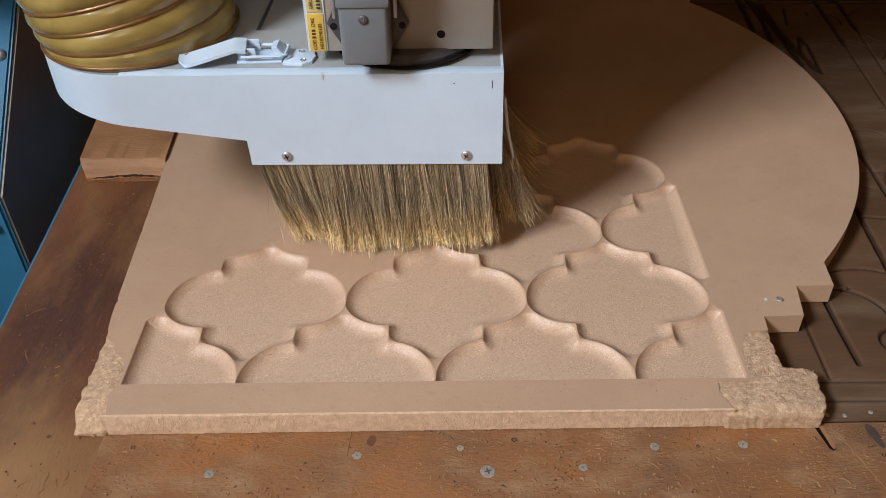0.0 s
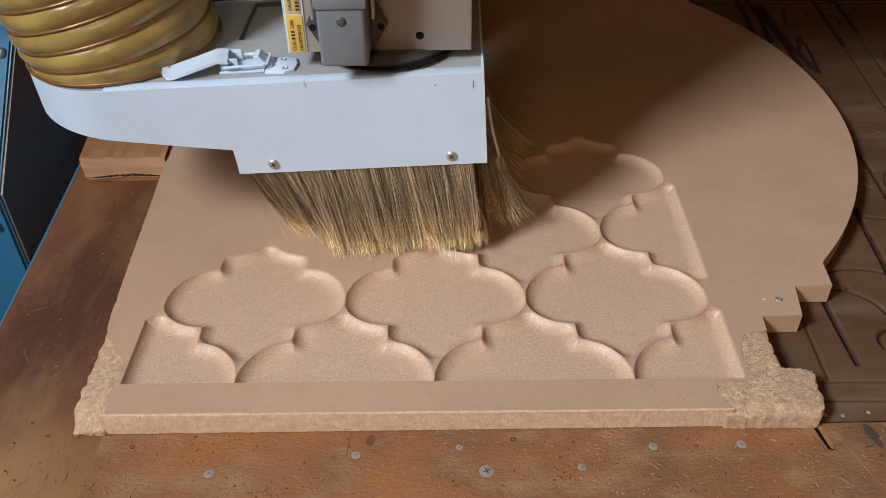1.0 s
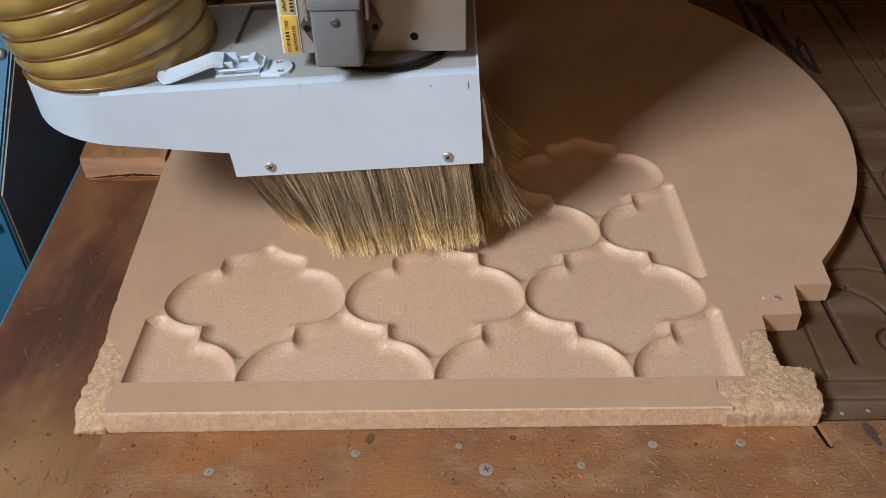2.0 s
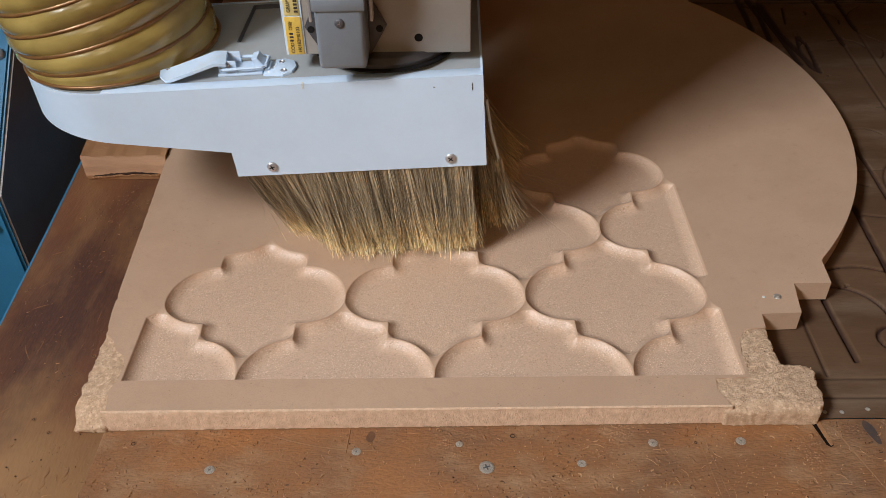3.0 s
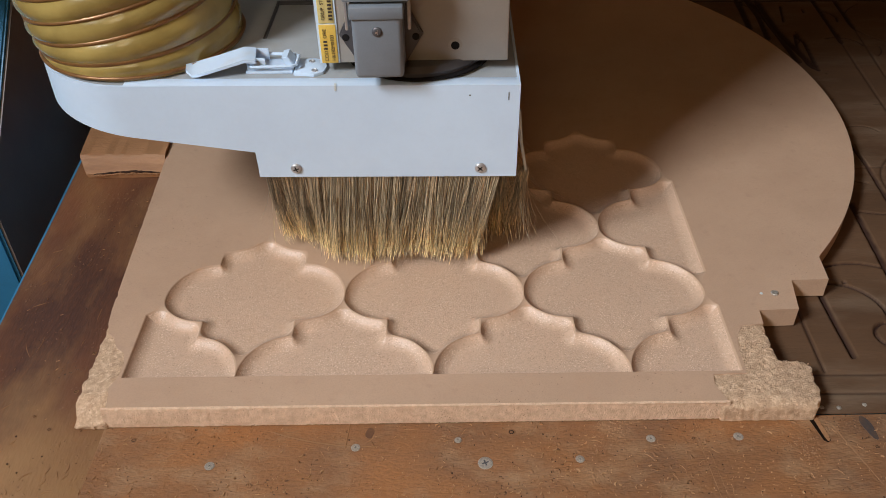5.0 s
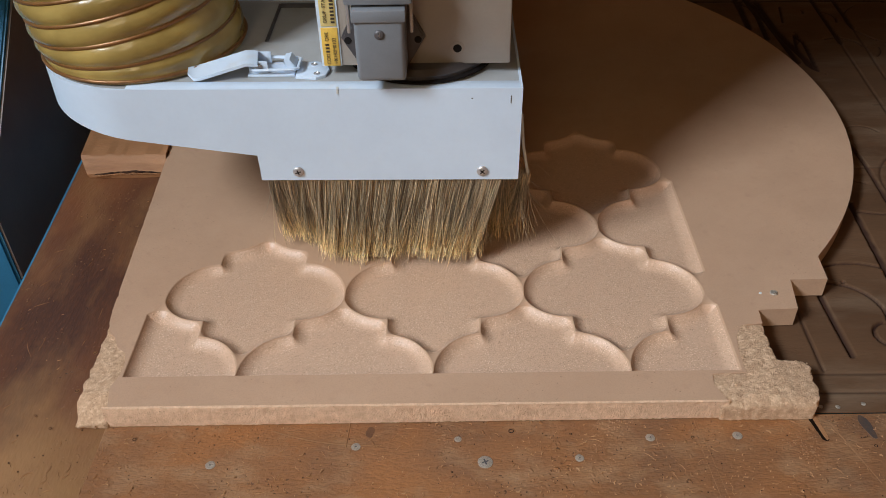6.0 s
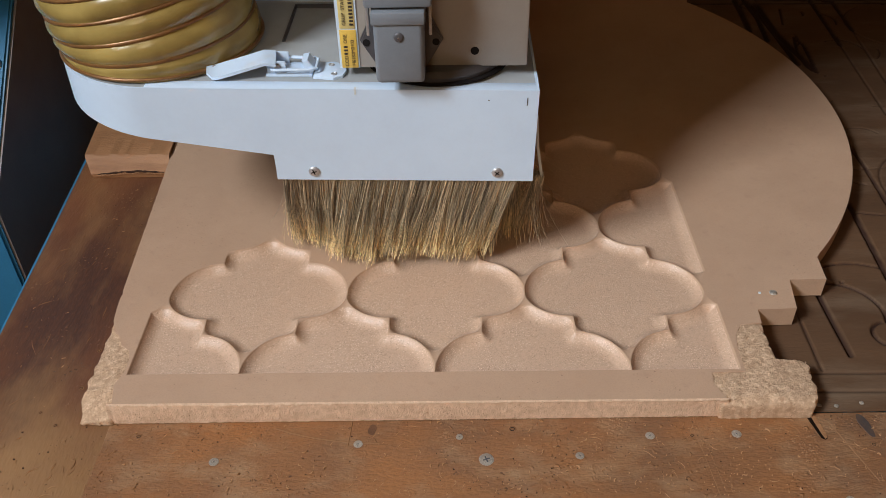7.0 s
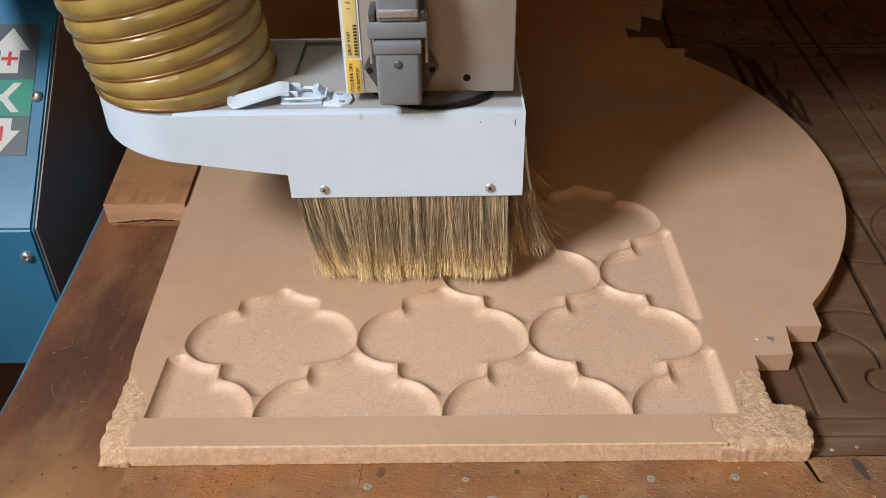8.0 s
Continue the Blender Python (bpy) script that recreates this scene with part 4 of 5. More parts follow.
for k in range(len(ins)):
    j = (k + 1) % len(ins)
    bm.faces.new((lo[k], hi[k], hi[j], lo[j]))
part("side_plate", bm, SIDEPLATE, foot, "dark grey-brown inner side plate")
SLOPE = math.degrees(math.atan2(0.195, 0.22875))
BOLT = mesh_from("bolt", turned([(0.0065, -0.0012), (0.0068, 0.0019), (0.0053, 0.0045), (0.0033, 0.0053), (0.0030, 0.0027), (0.0012, 0.0025)], 20), STEEL, 40)


def on_slope(dx, s, lift=0.0):
    """A pose on the sloping front, dx from its inner edge, s up the slope from the bend."""
    return pose(GX - dx, 0.3325, -0.0225, SLOPE, 0, 0) @ Matrix.Translation((0, s, lift))


put_mesh("bolt", BOLT, foot, on_slope(0.0113, 0.1456), "domed steel hex-socket bolt")
put_mesh("bolt", BOLT, foot, pose(GX - 0.0156, 0.3238, -0.0650, 90, 0, 0), "domed steel hex-socket bolt")


def decal(name, pts, mat, lift, label=""):
    bm = prism([(1.25 * x, 1.25 * y) for x, y in pts], 0.0, 0.0004)
    ob = part(name, bm, mat, foot, label)
    ob.matrix_local = on_slope(0.0, 0.0, lift)
    return ob


for name, s0, s1, mat, label in (("decal_field", 0.0600, 0.0978, DECAL_GREY, "slate grey axis label"), ("decal_field", 0.0981, 0.1340, DECAL_GREEN, "green axis label with a white letter"),
                                 ("decal_field", 0.1343, 0.1900, DECAL_GREY, "slate grey axis label")):
    decal(name, [(-0.100, s0), (-0.0130, s0), (-0.0130, s1), (-0.100, s1)], mat, 0.0004, label)
decal("minus_arrow", [(-0.047, 0.0958), (-0.029, 0.0958), (-0.029, 0.0837), (-0.0205, 0.0837), (-0.038, 0.0610), (-0.0555, 0.0837), (-0.047, 0.0837)], DECAL_WHITE, 0.0009, "white arrow")
decal("minus_sign", [(-0.0400, 0.074), (-0.0360, 0.074), (-0.0360, 0.088), (-0.0400, 0.088)], DECAL_RED, 0.0014, "red minus mark")
decal("plus_arrow", [(-0.047, 0.1400), (-0.029, 0.1400), (-0.029, 0.163), (-0.0205, 0.163), (-0.038, 0.186), (-0.0555, 0.163), (-0.047, 0.163)], DECAL_WHITE, 0.0009, "white arrow")
pl = [(-0.0455, 0.1530), (-0.0395, 0.1530), (-0.0395, 0.1475), (-0.0365, 0.1475), (-0.0365, 0.1530), (-0.0305, 0.1530), (-0.0305, 0.1560), (-0.0365, 0.1560), (-0.0365, 0.1615), (-0.0395, 0.1615), (-0.0395, 0.1560), (-0.0455, 0.1560)]
decal("plus_sign", pl, DECAL_RED, 0.0014, "red plus mark")
yl = [(-0.062, 0.1130), (-0.041, 0.1130), (-0.031, 0.1015), (-0.0235, 0.1015), (-0.0355, 0.1160), (-0.0235, 0.1305), (-0.031, 0.1305), (-0.041, 0.1190), (-0.062, 0.1190)]
decal("letter_y", yl, DECAL_WHITE, 0.0009, "white letter Y")

# ---- spindle housing ----
spindle = thing("spindle_housing", "cream painted spindle housing with a grey plug and yellow labels", "spindle")
BX0, BX1, BY, BZ = -0.0760, 0.0600, 0.190, 0.1905
part("housing", box(BX0, BX1, BY, 0.34, BZ, 0.62, 0.0014), CREAM, spindle, "cream painted housing")
part("edge_strip", box(BX0 + 0.0006, BX0 + 0.0150, BY - 0.0008, BY + 0.002, BZ + 0.0008, 0.62), WHITE, spindle, "pale edge strip")
part("nose", turned([(0.040, 0.176), (0.0535, 0.1835), (0.054, 0.1865), (0.050, 0.190)], 64, (-0.006, 0.229, 0.002)), DARKGREY, spindle, "turned dark grey spindle nose")
# black disc stands for the shade in the opening round the nose
part("nose_gap", turned([(0.0565, 0.1838), (0.0565, 0.1850), (0.052, 0.1856)], 64, (-0.005, 0.229, 0.0)), BLACK, spindle, "black disc for the shade under the nose")
part("yellow_plate", box(BX0 + 0.0022, BX0 + 0.0140, BY - 0.0016, BY, BZ + 0.001, BZ + 0.030, 0.0004), YELLOW, spindle, "yellow label with dark print")
part("yellow_plate", box(BX0 + 0.0026, BX0 + 0.0136, BY - 0.0014, BY, BZ + 0.031, BZ + 0.12, 0.0004), PALE, spindle, "pale yellow label with dark print")


def lettering(text, size, m, parent, name="print"):
    cu = bpy.data.curves.new(name, 'FONT')
    cu.body, cu.size, cu.extrude, cu.align_x = text, size, 0.00008, 'LEFT'
    tmp = new(name, cu)
    me = bpy.data.meshes.new_from_object(tmp)
    bpy.data.objects.remove(tmp)
    me.materials.append(INK)
    ob = new(name, me)
    ob.parent = parent
    ob.matrix_local = m
    return ob


def upward(x, z, y=BY - 0.0018):
    """Print that runs upwards on the front of the housing."""
    return Matrix.Translation((x, y, z)) @ pose(0, 0, 0, 90, 0, 0) @ pose(0, 0, 0, 0, 0, 90)


lettering("COD", 0.0036, upward(BX0 + 0.0072, BZ + 0.0024), spindle)
lettering("ORE", 0.0036, upward(BX0 + 0.0072, BZ + 0.0200), spindle)
lettering("H6182M0103", 0.0036, upward(BX0 + 0.0122, BZ + 0.0030), spindle)
lettering("GRUP  STAT", 0.0036, upward(BX0 + 0.0072, BZ + 0.0335), spindle)
lettering("1  2  1", 0.0042, upward(BX0 + 0.0090, BZ + 0.070), spindle)
bm = bmesh.new()
for z0, z1, dx in ((0.0115, 0.0185, 0.0046), (0.0335, 0.0580, 0.0100)):
    k = z0
    while k < z1:
        box(BX0 + dx, BX0 + dx + 0.0027, BY - 0.00185, BY - 0.0015, BZ + k, BZ + k + 0.0014, bm=bm)
        k += 0.0026
part("print_bars", bm, INK, spindle)
bm = turned([(0.0031, 0.0), (0.0031, 0.0004), (0.001, 0.0005)], 20, (0.0220, BY, 0.2030), 'Y')
part("bolt_hole", bm, BLACK, spindle, "dark threaded hole")
bm = turned([(0.0052, -0.0002), (0.0050, 0.0002), (0.0032, 0.00025)], 20, (0.0220, BY, 0.2030), 'Y')
part("hole_rim", bm, CREAM, spindle)

# grey plug and its flange
FL = [(-0.0595, 0.2140), (-0.0465, 0.1915), (-0.0135, 0.1915), (-0.0005, 0.2140), (-0.0135, 0.2400), (-0.0465, 0.2400)]


def plate_xz(pts, y0, y1, bevel=0.0, bm=None):
    out = bm or bmesh.new()
    f = [out.verts.new((x, y0, z)) for x, z in pts]
    g = [out.verts.new((x, y1, z)) for x, z in pts]
    front = out.faces.new(f)
    out.faces.new(g[::-1])
    for k in range(len(pts)):
        j = (k + 1) % len(pts)
        out.faces.new((f[k], g[k], g[j], f[j]))
    if bevel:
        bmesh.ops.bevel(out, geom=list(front.edges), offset=bevel, segments=2, affect='EDGES')
    return out


flange = part("socket_flange", plate_xz(FL, BY - 0.005, BY - 0.0005, 0.0012), DARKGREY, spindle, "dark grey six-sided flange")
for sx in (-0.0548, -0.0056):
    part("flange_hole", turned([(0.0026, 0.0), (0.0025, 0.0005), (0.001, 0.0006)], 16, (sx, BY - 0.005, 0.2125), 'Y'), BLACK, flange)
plug = part("plug_hood", box(-0.0468, -0.0132, 0.1550, BY - 0.004, 0.1955, 0.2470, 0.0034, 3), GREY, spindle, "grey moulded plug hood")
part("hood_lip", box(-0.0480, -0.0120, 0.1535, BY - 0.004, 0.2385, 0.2475, 0.0014), GREY, plug)
put_mesh("plug_screw", screw_mesh("plug_screw", 0.0034, 0.0012, DARKGREY), plug, pose(-0.0300, 0.1550, 0.2300, 90, 0, 0), "steel cross-head screw")
put_mesh("screw_cross", cross_mesh("screw_cross", 0.0034, 0.0012, STEEL), plug, pose(-0.0300, 0.1550, 0.2300, 90, 0, 30))
lever = part("locking_lever", box(-0.0525, -0.0075, 0.1570, 0.1840, 0.2490, 0.2620, 0.002, 2), GREY, spindle, "grey locking lever")
for sx in (-0.0520, -0.0100):
    part("lever_arm", box(sx, sx + 0.0022, 0.164, 0.172, 0.2270, 0.2640, 0.0006), STEEL, lever, "steel lever arm")
part("lever_catch", box(-0.0505, -0.0455, 0.158, 0.180, 0.2620, 0.2700, 0.001), DARKGREY, lever)
part("lever_catch", box(-0.0140, -0.0090, 0.158, 0.180, 0.2620, 0.2700, 0.001), DARKGREY, lever)
part("upper_hood", box(-0.0445, -0.0130, 0.1560, BY - 0.003, 0.2622, 0.300, 0.003, 3), GREY, spindle, "grey upper plug hood")
part("hood_clip", box(-0.0435, -0.0140, 0.1545, 0.157, 0.2665, 0.2720, 0.0006), STEEL, spindle, "shiny steel clip")
part("plug_cable", tube([(-0.029, 0.172, 0.30), (-0.029, 0.172, 0.34), (-0.028, 0.18, 0.42), (-0.026, 0.19, 0.62)], 0.008, 16), BLACK, spindle, "dark cable")

# gantry beam that carries the spindle, above the view; set to shade the rear
beam = thing("gantry_beam", "blue painted steel gantry beam above the bed", "gantry beam")
part("beam_body", box(-0.56, 1.25, 0.350, 0.60, 0.230, 0.62, 0.004), BLUE, beam)
# plate out of view, widened to stop light streaks behind the spindle
part("carriage", box(-0.17, 0.10, 0.3415, 0.3495, 0.24, 0.70, 0.003), CREAM, beam, "unseen cream carriage plate that blocks stray light")

# ---- dust shoe ----
SX, SY_ = 0.0430, 0.2300     # axis of the spindle in the shoe
shoe = thing("dust_shoe", "white painted steel dust shoe with a bristle skirt", "dust shoe")
HX, HY, HR = -0.2155, 0.2490, 0.0805  # rounded end under the hose
SHT, SHB = 0.1815, 0.1050
SFY, SRX, SBY = 0.1685, 0.0685, 0.3295


def shoe_rim(inset=0.0):
    """Outline of the shoe seen from above, anticlockwise from the front right corner."""
    r = HR - inset
    pts = [(SRX - inset, SFY + inset), (SRX - inset, SBY - inset)]
    pts += [(HX + r * math.cos(a), HY + r * math.sin(a)) for a in [math.pi / 2 + math.pi * k / 40 for k in range(41)]]
    pts += [(-0.1278, SFY + inset), (-0.1270, SFY + inset)]
    return pts


def low_edge(x):
    return SHB if x > -0.1274 else 0.1270 + 0.15 * (-0.1274 - x)


# top plate with a shallow rectangular recess
bm = bmesh.new()
RC = [(-0.128, 0.248), (-0.030, 0.248), (-0.030, 0.322), (-0.128, 0.322)]
o = [bm.verts.new((x, y, SHT)) for x, y in shoe_rim(0.0014)]
i = [bm.verts.new((x, y, SHT)) for x, y in RC]
es = [bm.edges.new((l[k], l[(k + 1) % len(l)])) for l in (o, i) for k in range(len(l))]
bmesh.ops.triangle_fill(bm, use_beauty=True, use_dissolve=False, edges=es)
d = [bm.verts.new((x, y, SHT - 0.0028)) for x, y in RC]
for k in range(4):
    j = (k + 1) % 4
    bm.faces.new((i[k], i[j], d[j], d[k]))
bm.faces.new(d)
# dark strips painting the shadow along the recess's left and far edges
rw = bmesh.new()
box(-0.1278, -0.1262, 0.2485, 0.3215, SHT - 0.0027, SHT + 0.0003, bm=rw)
box(-0.1262, -0.0305, 0.3195, 0.3218, SHT - 0.0027, SHT + 0.0004, bm=rw)
part("recess_gap", rw, DARKGREY, shoe, "dark strips for the shadow at the recess edges")
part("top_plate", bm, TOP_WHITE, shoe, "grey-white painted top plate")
# side wall
bm = bmesh.new()
rim_pts = shoe_rim()
outer_t, outer_l, inner_l = [], [], []
for x, y in rim_pts:
    outer_t.append(bm.verts.new((x, y, SHT + 0.0009)))
    outer_l.append(bm.verts.new((x, y, low_edge(x))))
    inner_l.append(bm.verts.new((x + (0.0018 if x < HX else (-0.0018 if x > SRX - 0.001 else 0)), y + (0.0018 if y < HY else -0.0018), low_edge(x) + 0.0001)))
inner_t = [bm.verts.new((v.co.x, v.co.y, SHT + 0.0009)) for v in inner_l]
for k in range(len(rim_pts)):
    j = (k + 1) % len(rim_pts)
    bm.faces.new((outer_l[k], outer_l[j], outer_t[j], outer_t[k]))
    bm.faces.new((inner_l[j], inner_l[k], inner_t[k], inner_t[j]))
    bm.faces.new((inner_l[k], inner_l[j], outer_l[j], outer_l[k]))
    bm.faces.new((outer_t[k], outer_t[j], inner_t[j], inner_t[k]))
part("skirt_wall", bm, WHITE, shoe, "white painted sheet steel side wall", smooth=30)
# cross plate that closes the box at the notch, and the floor of the arm
part("end_plate", box(-0.1276, -0.1260, SFY + 0.001, SBY - 0.002, SHB, 0.150), WHITE, shoe)
bm = bmesh.new()
fl = [p for p in shoe_rim(0.002) if p[0] < -0.12]
fl = [(-0.1265, SBY - 0.003)] + fl
bm.faces.new([bm.verts.new((x, y, low_edge(min(x, -0.1276)) + 0.003)) for x, y in fl])
part("arm_floor", bm, WHITE, shoe)
# folded flange along the front top edge
part("front_flange", box(-0.2150, SRX - 0.001, SFY + 0.0019, SFY + 0.0120, SHT - 0.0002, SHT + 0.0008, 0.0004), WHITE, shoe, "white folded flange along the front edge")
SKSCREW = screw_mesh("skirt_screw", 0.0043, 0.0017, STEEL)
SKCROSS = cross_mesh("skirt_cross", 0.0043, 0.0017, BLACK)
for sx, tr in ((-0.0985, 20), (0.0410, 50)):
    ob = put_mesh("skirt_screw", SKSCREW, shoe, pose(sx, SFY, 0.1128, 90, 0, 0), "domed steel cross-head screw")
    put_mesh("skirt_cross", SKCROSS, ob, pose(0, 0, 0, 0, 0, tr))
# dents and chips in the paint
part("paint_chip", box(0.0600, 0.0606, SFY - 0.0003, SFY, 0.1705, 0.1765), DARKGREY, shoe)
part("paint_chip", box(0.0320, 0.0332, SFY - 0.0003, SFY, 0.1740, 0.1748), DARKGREY, shoe)
part("seam_tab", box(-0.0640, -0.0625, SFY - 0.0004, SFY + 0.003, 0.1785, SHT + 0.0012), DECAL_WHITE, shoe)
# strip that holds the bristles
bm = bmesh.new()
box(-0.1225, 0.0640, SFY + 0.0028, SFY + 0.0085, SHB - 0.0022, SHB + 0.008, 0.0008, bm=bm)
part("bristle_strip", bm, STEEL, shoe, "crimped steel bristle channel")
bm = box(0.0560, 0.0620, SFY + 0.010, SBY - 0.006, SHB - 0.0010, SHB + 0.008, 0.0008)
part("bristle_strip", bm, DARKGREY, shoe)
bm = box(-0.1225, -0.1165, SFY + 0.010, SBY - 0.006, SHB - 0.0010, SHB + 0.008, 0.0008)
part("bristle_strip", bm, DARKGREY, shoe)
bm = box(-0.1225, 0.0620, SBY - 0.010, SBY - 0.004, SHB - 0.0010, SHB + 0.008, 0.0008)
part("bristle_strip", bm, DARKGREY, shoe)
part("side_wire", tube([(0.0705, 0.190, 0.150), (0.0735, 0.194, 0.120), (0.0790, 0.198, 0.090)], 0.0012, 8), DECAL_WHITE, shoe, "thin pale wire at the skirt's side")

# toggle latch on the top plate
LZ = SHT + 0.0012
bm = bmesh.new()
n = 12
rows = []
for k in range(n + 1):
    u = k / n
    x = -0.1725 + 0.0500 * u
    y = 0.1875 + 0.0075 * u
    z = LZ + 0.0018 + 0.0125 * u ** 1.1 + 0.0030 * (1 - min(1, u / 0.15)) ** 2 - 0.0035 * max(0.0, u - 0.85) / 0.15
    h = 0.0102 * math.sqrt(max(0.12, 1 - (1 - min(1.0, u / 0.16)) ** 2))
    dx, dy = -0.14 * h, 0.99 * h
    rows.append([bm.verts.new(p) for p in ((x - dx, y - dy, z - 0.0022), (x - dx, y - dy, z), (x + dx, y + dy, z + 0.001), (x + dx, y + dy, z - 0.0012))])
for a, b in zip(rows, rows[1:]):
    for k in range(4):
        bm.faces.new((a[k], a[(k + 1) % 4], b[(k + 1) % 4], b[k]))
bm.faces.new(rows[0])
bm.faces.new(rows[-1][::-1])
latch_lever = part("latch_lever", bm, WHITE, shoe, "white painted toggle latch lever")
part("latch_base", box(-0.1300, -0.0960, 0.1880, 0.2090, LZ - 0.001, LZ + 0.0012, 0.0006), WHITE, shoe)
for yy in (0.1905, 0.2065):
    part("latch_ear", box(-0.1290, -0.1150, yy - 0.0007, yy + 0.0007, LZ, LZ + 0.0105, 0.0006), WHITE, shoe)
part("latch_pin", turned([(0.0024, 0), (0.0024, 0.0012), (0.001, 0.0018)], 14, (-0.1210, 0.1898, LZ + 0.0062), 'Y'), STEEL, shoe, "steel rivet")
loop = [(-0.1250, 0.1865), (-0.0960, 0.1880), (-0.0930, 0.1905), (-0.0930, 0.2050), (-0.0960, 0.2075), (-0.1250, 0.2090), (-0.1275, 0.2060), (-0.1275, 0.1895)]
part("latch_loop", tube([(x, y, LZ + 0.0052) for x, y in loop], 0.0012, 8, closed=True), WHITE, shoe, "white painted wire loop")
part("latch_hook", plate_xz([(-0.1050, LZ), (-0.0960, LZ), (-0.0945, LZ + 0.004), (-0.0990, LZ + 0.0110), (-0.1035, LZ + 0.0100), (-0.1010, LZ + 0.004)], 0.1915, 0.2040, 0.0005), WHITE, shoe)
kp = [(-0.0950, 0.1855), (-0.0800, 0.1835), (-0.0735, 0.1875), (-0.0715, 0.1965), (-0.0745, 0.2060), (-0.0820, 0.2095), (-0.0950, 0.2080)]
keeper = part("latch_keeper", prism(kp, LZ - 0.001, LZ + 0.0012, 0.0005), WHITE, shoe)
for rx_, ry_ in ((-0.0800, 0.1890), (-0.0835, 0.2035)):
    part("rivet", turned([(0.0023, 0), (0.0023, 0.0007), (0.0015, 0.001), (0.001, 0.0004)], 14, (rx_, ry_, LZ + 0.0011)), STEEL, keeper)


# bristles: tufts of single hairs, each tuft swinging at its root
ROOT = SHB + 0.0005
LEN = ROOT - T + 0.001


def tuft(name, w, along, count, lean, seed, splay=0.08, length=LEN, wild=0):
    """Hairs whose roots spread over a strip of width w; root at the origin, hanging down."""
    rng = random.Random(seed)
    verts, faces = [], []
    n_lock = max(2, round(w / 0.0052))
    locks = [(-0.5 + (k + 0.5) / n_lock + rng.gauss(0, 0.05), rng.gauss(0, 0.035), rng.gauss(0, 0.03), rng.uniform(0.93, 1.0), rng.uniform(0.3, 0.85)) for k in range(n_lock)]
    for h in range(count):
        u, v = rng.uniform(-0.5, 0.5), rng.uniform(-0.5, 0.5)
        near = min(locks, key=lambda c: abs(c[0] - u))
        loose = h < wild
        ln = length * near[3] * rng.uniform(0.955, 1.0) * (rng.uniform(0.7, 1.0) if loose else 1)
        draw = -near[4] * (u - near[0]) * w / length
        sx = lean[0] + near[1] + rng.gauss(0, splay * (4.0 if loose else 1)) + (draw if along == 'X' else 0)
        sy = lean[1] + near[2] + rng.gauss(0, splay * (3.0 if loose else 1)) + (draw if along == 'Y' else 0)
        root = Vector((u * w, v * 0.0085, 0)) if along == 'X' else Vector((v * 0.0085, u * w, 0))
        bend = Vector((sx, sy, 0))
        kick = Vector((rng.gauss(0, 0.0022), rng.gauss(0, 0.0022), 0))
        r0 = rng.uniform(0.00014, 0.00027)
        a0 = rng.uniform(0, 2)
        base = len(verts)
        S = 5
        for s in range(S + 1):
            t = s / S
            p = root + Vector((0, 0, -ln * t)) + bend * ln * (0.3 * t + 0.7 * t * t) + kick * max(0, t - 0.8) * 5
            r = r0 * (1 - 0.45 * t)
            for k in range(3):
                a = a0 + k * 2.0944
                verts.append((p.x + r * math.cos(a), p.y + r * math.sin(a), p.z))
        for s in range(S):
            for k in range(3):
                b0, b1 = base + 3 * s + k, base + 3 * s + (k + 1) % 3
                faces.append((b0, b0 + 3, b1 + 3, b1))
        faces.append((base + 3 * S, base + 3 * S + 1, base + 3 * S + 2))
    me = bpy.data.meshes.new(name)
    me.from_pydata(verts, [], faces)
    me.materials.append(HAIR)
    me.polygons.foreach_set("use_smooth", np.ones(len(faces), bool))
    ob = new(name, me)
    ob.parent = shoe
    return tagged(ob, "stiff straw-coloured bristles", kind="stuff")


TUFTS = []
NF = 14
for k in range(NF):
    x = -0.1205 + (k + 0.5) * 0.1740 / NF
    e = (k + 0.5) / NF
    lean = (0.17 * max(0, 0.32 - e) / 0.32, 0.0)
    TUFTS.append((tuft("bristle_tuft", 0.0185, 'X', 370, lean, 10 + k, splay=0.04, wild=12), (x, SFY + 0.0058, ROOT), (k + 0.5) / NF))
for k in range(7):
    e = k / 6
    y = SFY + 0.034 + (k + 0.5) * 0.124 / 7
    TUFTS.append((tuft("bristle_tuft", 0.022, 'Y', 300, (0.13 + 0.20 * e, -0.08 + 0.08 * e), 41 + k, splay=0.08, length=LEN * 0.97, wild=12), (0.0610, y, ROOT), 1.0))
# loose bunch that has worked out of the corner
TUFTS.append((tuft("bristle_tuft", 0.007, 'Y', 150, (0.10, 0.02), 40, splay=0.12, length=0.068, wild=22), (0.0770, 0.1990, 0.0925), 1.0))
for k in range(5):
    y = SFY + 0.014 + (k + 0.5) * 0.150 / 5
    TUFTS.append((tuft("bristle_tuft", 0.033, 'Y', 160, (0.05, 0.0), 60 + k, splay=0.06), (-0.1190, y, ROOT), 0.0))
for k in range(6):
    x = -0.1205 + (k + 0.5) * 0.1800 / 6
    TUFTS.append((tuft("bristle_tuft", 0.032, 'X', 120, (0.0, 0.05), 80 + k, splay=0.06), (x, SBY - 0.007, ROOT), (k + 0.5) / 6))

# ---- suction hose ----
hose = thing("suction_hose", "amber translucent suction hose with a coppered wire spiral", "hose")


def hose_axis(z):
    u = z - 0.180
    return Vector((-0.2200 - 0.16 * u - 0.35 * u * u, 0.2520 + 0.02 * u + 0.10 * u * u, z))


HOSE_R, PITCH = 0.0740, 0.0168


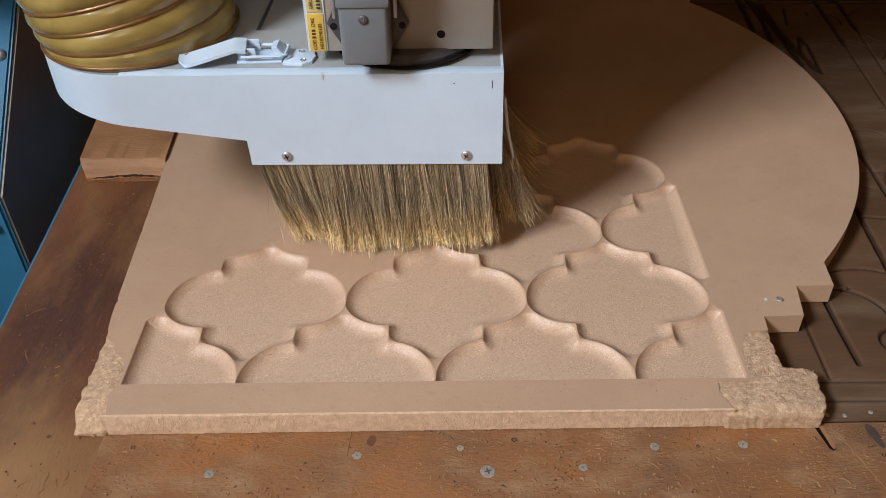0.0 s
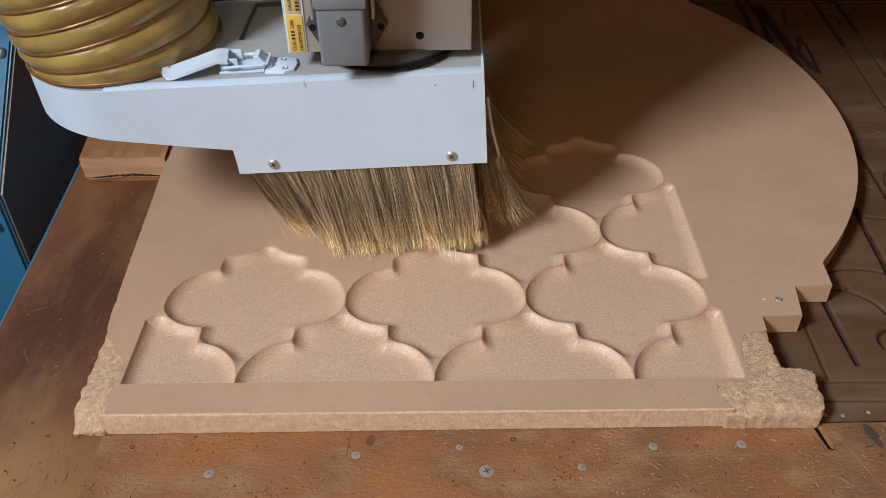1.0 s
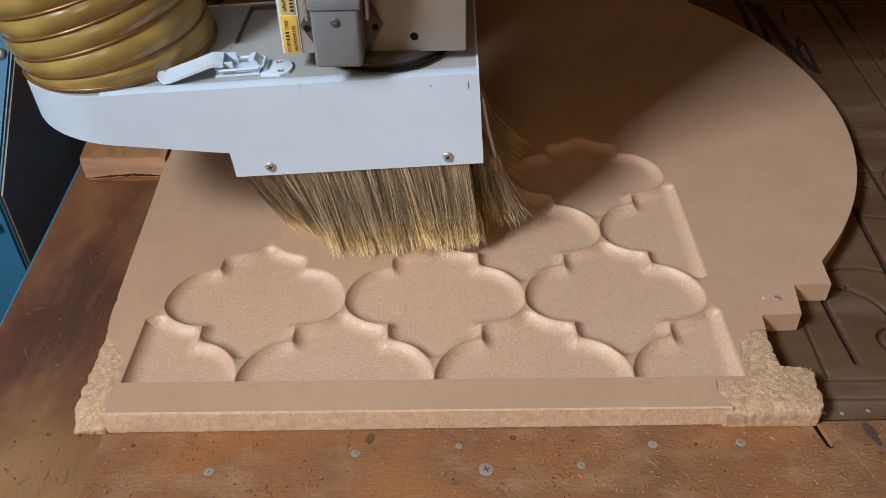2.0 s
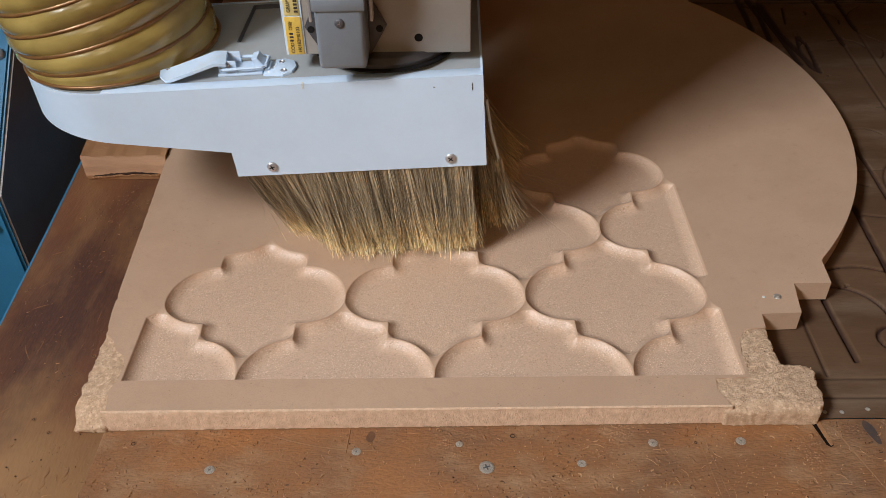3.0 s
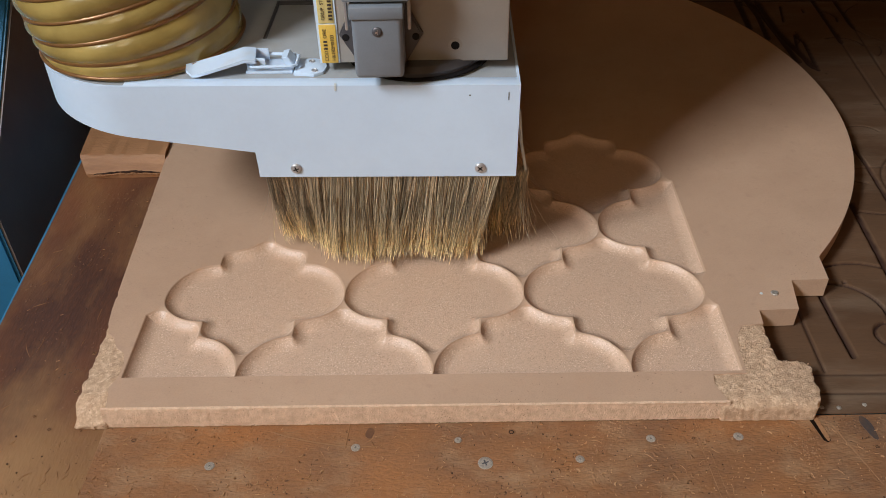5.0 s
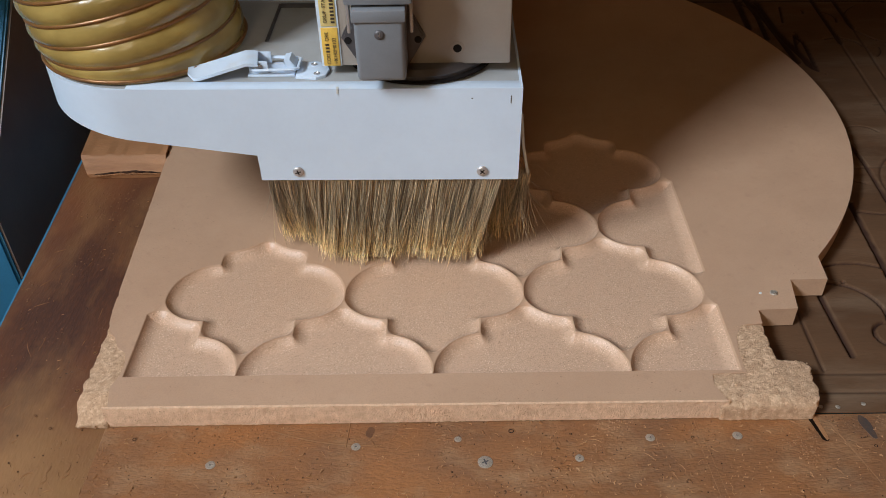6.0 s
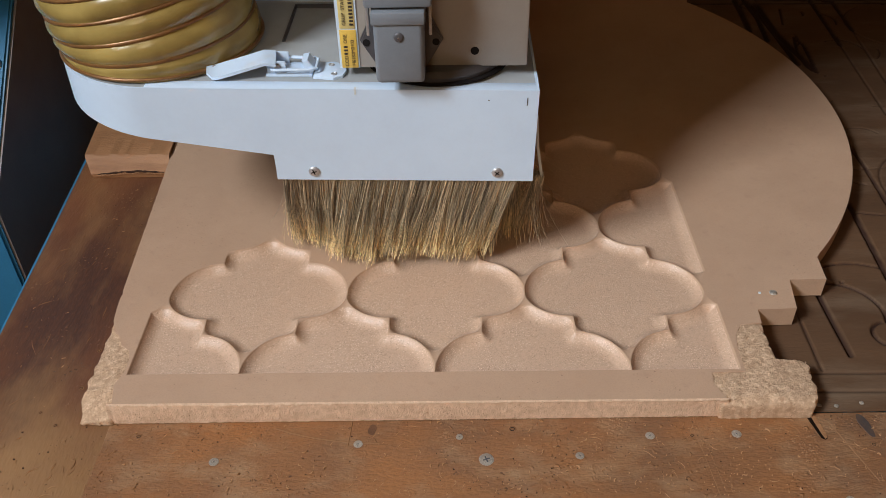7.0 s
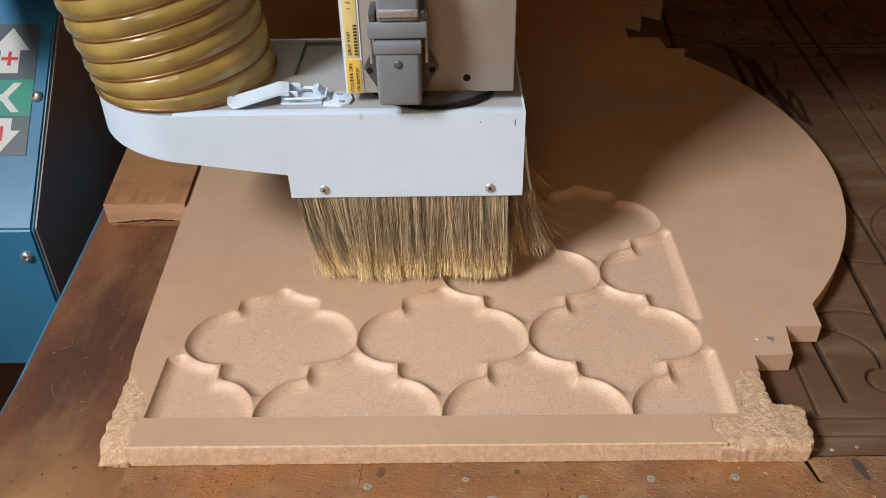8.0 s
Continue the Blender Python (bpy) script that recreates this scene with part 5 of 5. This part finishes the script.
def hose_point(turns, a, r):
    """Point at an angle a on the hose, at the height given in turns of the wire."""
    z = 0.1825 + turns * PITCH
    tilt = min(1.0, turns / 2.0)
    c = hose_axis(z)
    p = Vector((r * math.cos(a), r * math.sin(a), 0.0))
    return c + Vector((p.x, p.y, tilt * 0.17 * p.x))


bm = bmesh.new()
NA, NT, SUB = 72, 26, 8
rings = []
for q in range(NT * SUB + 1):
    ring = []
    for k in range(NA):
        a = 2 * math.pi * k / NA
        t = q / SUB
        ph = (t - k / NA) % 1.0
        r = HOSE_R + 0.0034 * math.sin(math.pi * ph) ** 0.8 + 0.0006 * noise.noise((math.cos(a) * 3, math.sin(a) * 3, t * 1.3))
        if t < 0.5:
            r = HOSE_R + 0.002
        ring.append(bm.verts.new(hose_point(t, a, r)))
    rings.append(ring)
for a, b in zip(rings, rings[1:]):
    for k in range(NA):
        bm.faces.new((a[k], a[(k + 1) % NA], b[(k + 1) % NA], b[k]))
part("hose_film", bm, HOSE, hose, smooth=180)
pts = [hose_point(0.9 + s / 64, 2 * math.pi * (s / 64 - 0.1), HOSE_R + 0.0008) for s in range(-48, 64 * 24)]
part("wire_spiral", tube(pts, 0.0014, 6), COPPER, hose, "coppered wire spiral", smooth=60)
part("hose_cuff", tube([hose_point(0.15, 2 * math.pi * k / 72, HOSE_R + 0.0030) for k in range(72)], 0.0014, 8, closed=True), COPPER, hose, "amber rim at the hose's end", smooth=60)


# ---- what moves ----
#        seconds, shoe x, y, z shift, shoe turn, lag of the bristle tips x, y at the outer end, the middle, the inner end
MOVES = [
    (0.0, -0.0149, -0.0236, 0.0010, -0.9, (0.008, 0.013), (0.004, -0.001), (0.010, 0.006)),
    (0.5, -0.0241, -0.0238, 0.0006, 1.5, (0.013, 0.022), (0.009, -0.003), (0.009, 0.004)),
    (1.0, -0.0300, -0.0214, -0.0008, 3.3, (0.016, 0.030), (0.013, -0.005), (0.0085, 0.002)),
    (1.5, -0.0338, -0.0216, -0.0012, 4.35, (0.0184, 0.033), (0.015, -0.0055), (0.0085, 0.0014)),
    (3.0, -0.0308, -0.0269, -0.0014, 3.4, (0.017, 0.030), (0.013, -0.004), (0.004, 0.003)),
    (3.5, -0.0240, -0.0300, -0.0004, 1.55, (0.013, 0.0234), (0.010, -0.003), (-0.0015, 0.004)),
    (4.0, -0.0156, -0.0338, 0.0002, -0.1, (0.004, 0.026), (0.003, -0.001), (-0.006, 0.006)),
    (4.5, -0.0067, -0.0406, -0.0003, -1.1, (-0.0044, 0.029), (-0.0035, 0.0015), (-0.011, 0.009)),
    (6.0, -0.0016, -0.0490, -0.0012, -1.0, (-0.011, 0.035), (-0.0137, 0.007), (-0.017, 0.011)),
    (6.5, 0.0001, -0.0492, -0.0010, -1.1, (-0.012, 0.034), (-0.016, 0.007), (-0.018, 0.012)),
    (7.0, 0.0093, -0.0510, -0.0014, -1.9, (-0.015, 0.029), (-0.020, 0.006), (-0.019, 0.014)),
    (7.2, 0.0225, -0.0378, -0.0005, -2.3, (-0.016, 0.0071), (-0.0125, 0.0011), (-0.0219, 0.004)),
    (7.3, 0.0415, -0.0295, -0.0007, -1.9, (-0.022, 0.0044), (-0.0203, 0.0014), (-0.0262, 0.0037)),
    (7.4, 0.0458, -0.0247, -0.0005, -1.8, (-0.020, -0.001), (-0.0207, -0.0012), (-0.0232, 0.0008)),
    (7.5, 0.0332, -0.0212, 0.0, -2.6, (-0.011, -0.003), (-0.014, -0.0040), (-0.0080, 0.002)),
    (7.6, 0.0200, -0.0140, 0.0002, -1.6, (-0.002, -0.001), (-0.0020, -0.0042), (0.005, 0.0011)),
    (7.8, 0.0142, -0.0045, 0.0002, -1.1, (0.000, -0.0033), (-0.0035, -0.004), (-0.001, -0.0037)),
    (8.0, 0.0, 0.0, 0.0, 0.0, (0.008, -0.003), (0.0016, -0.0057), (0.004, -0.0034)),
]


def swing(e, a, b, c):
    """Lag at the share e of the way along the skirt: a at the outer end, b in the middle, c at the inner end."""
    e = min(1.0, max(0.0, e))
    if e < 0.4:
        u = e / 0.4
        u = u * u * (3 - 2 * u)
        return a[0] + (b[0] - a[0]) * u, a[1] + (b[1] - a[1]) * u
    u = (e - 0.4) / 0.6
    return b[0] + (c[0] - b[0]) * u, b[1] + (c[1] - b[1]) * u


def motions():
    turn = Matrix.Translation((SX, SFY, SHB))
    back = Matrix.Translation((-SX, -SFY, -SHB))
    # the shoe swings a little about the spindle and droops under the hose, more so while the gantry stands back
    rows = []
    for t, x, y, z, r, *_ in MOVES:
        droop = 1.5 if t <= 3.5 else max(0.0, 1.5 - 1.3 * (t - 3.5))
        rows.append((t, Matrix.Translation((x + (SY_ - SFY) * math.sin(radians(r)), y, z)) @ turn @ pose(0, 0, 0, 0, -0.51 * r - 0.68 * droop, 0.25 * r - droop) @ back))
    walk(shoe, rows)
    walk(hose, rows)
    walk(spindle, [(t, pose(x, y, z)) for t, x, y, z, r, *_ in MOVES])
    walk(beam, [(t, pose(0, y, 0)) for t, x, y, z, r, *_ in MOVES])
    walk(foot, [(t, pose(0, y, 0)) for t, x, y, z, r, *_ in MOVES])
    for ob, (x, y, z), share in TUFTS:
        keys = []
        for t, _, _, _, _, a, b, c in MOVES:
            lx, ly = swing(share, a, b, c)
            keys.append((t, pose(x, y, z, math.degrees(math.atan2(ly, LEN)), -math.degrees(math.atan2(lx, LEN)), 0)))
        walk(ob, keys)


motions()
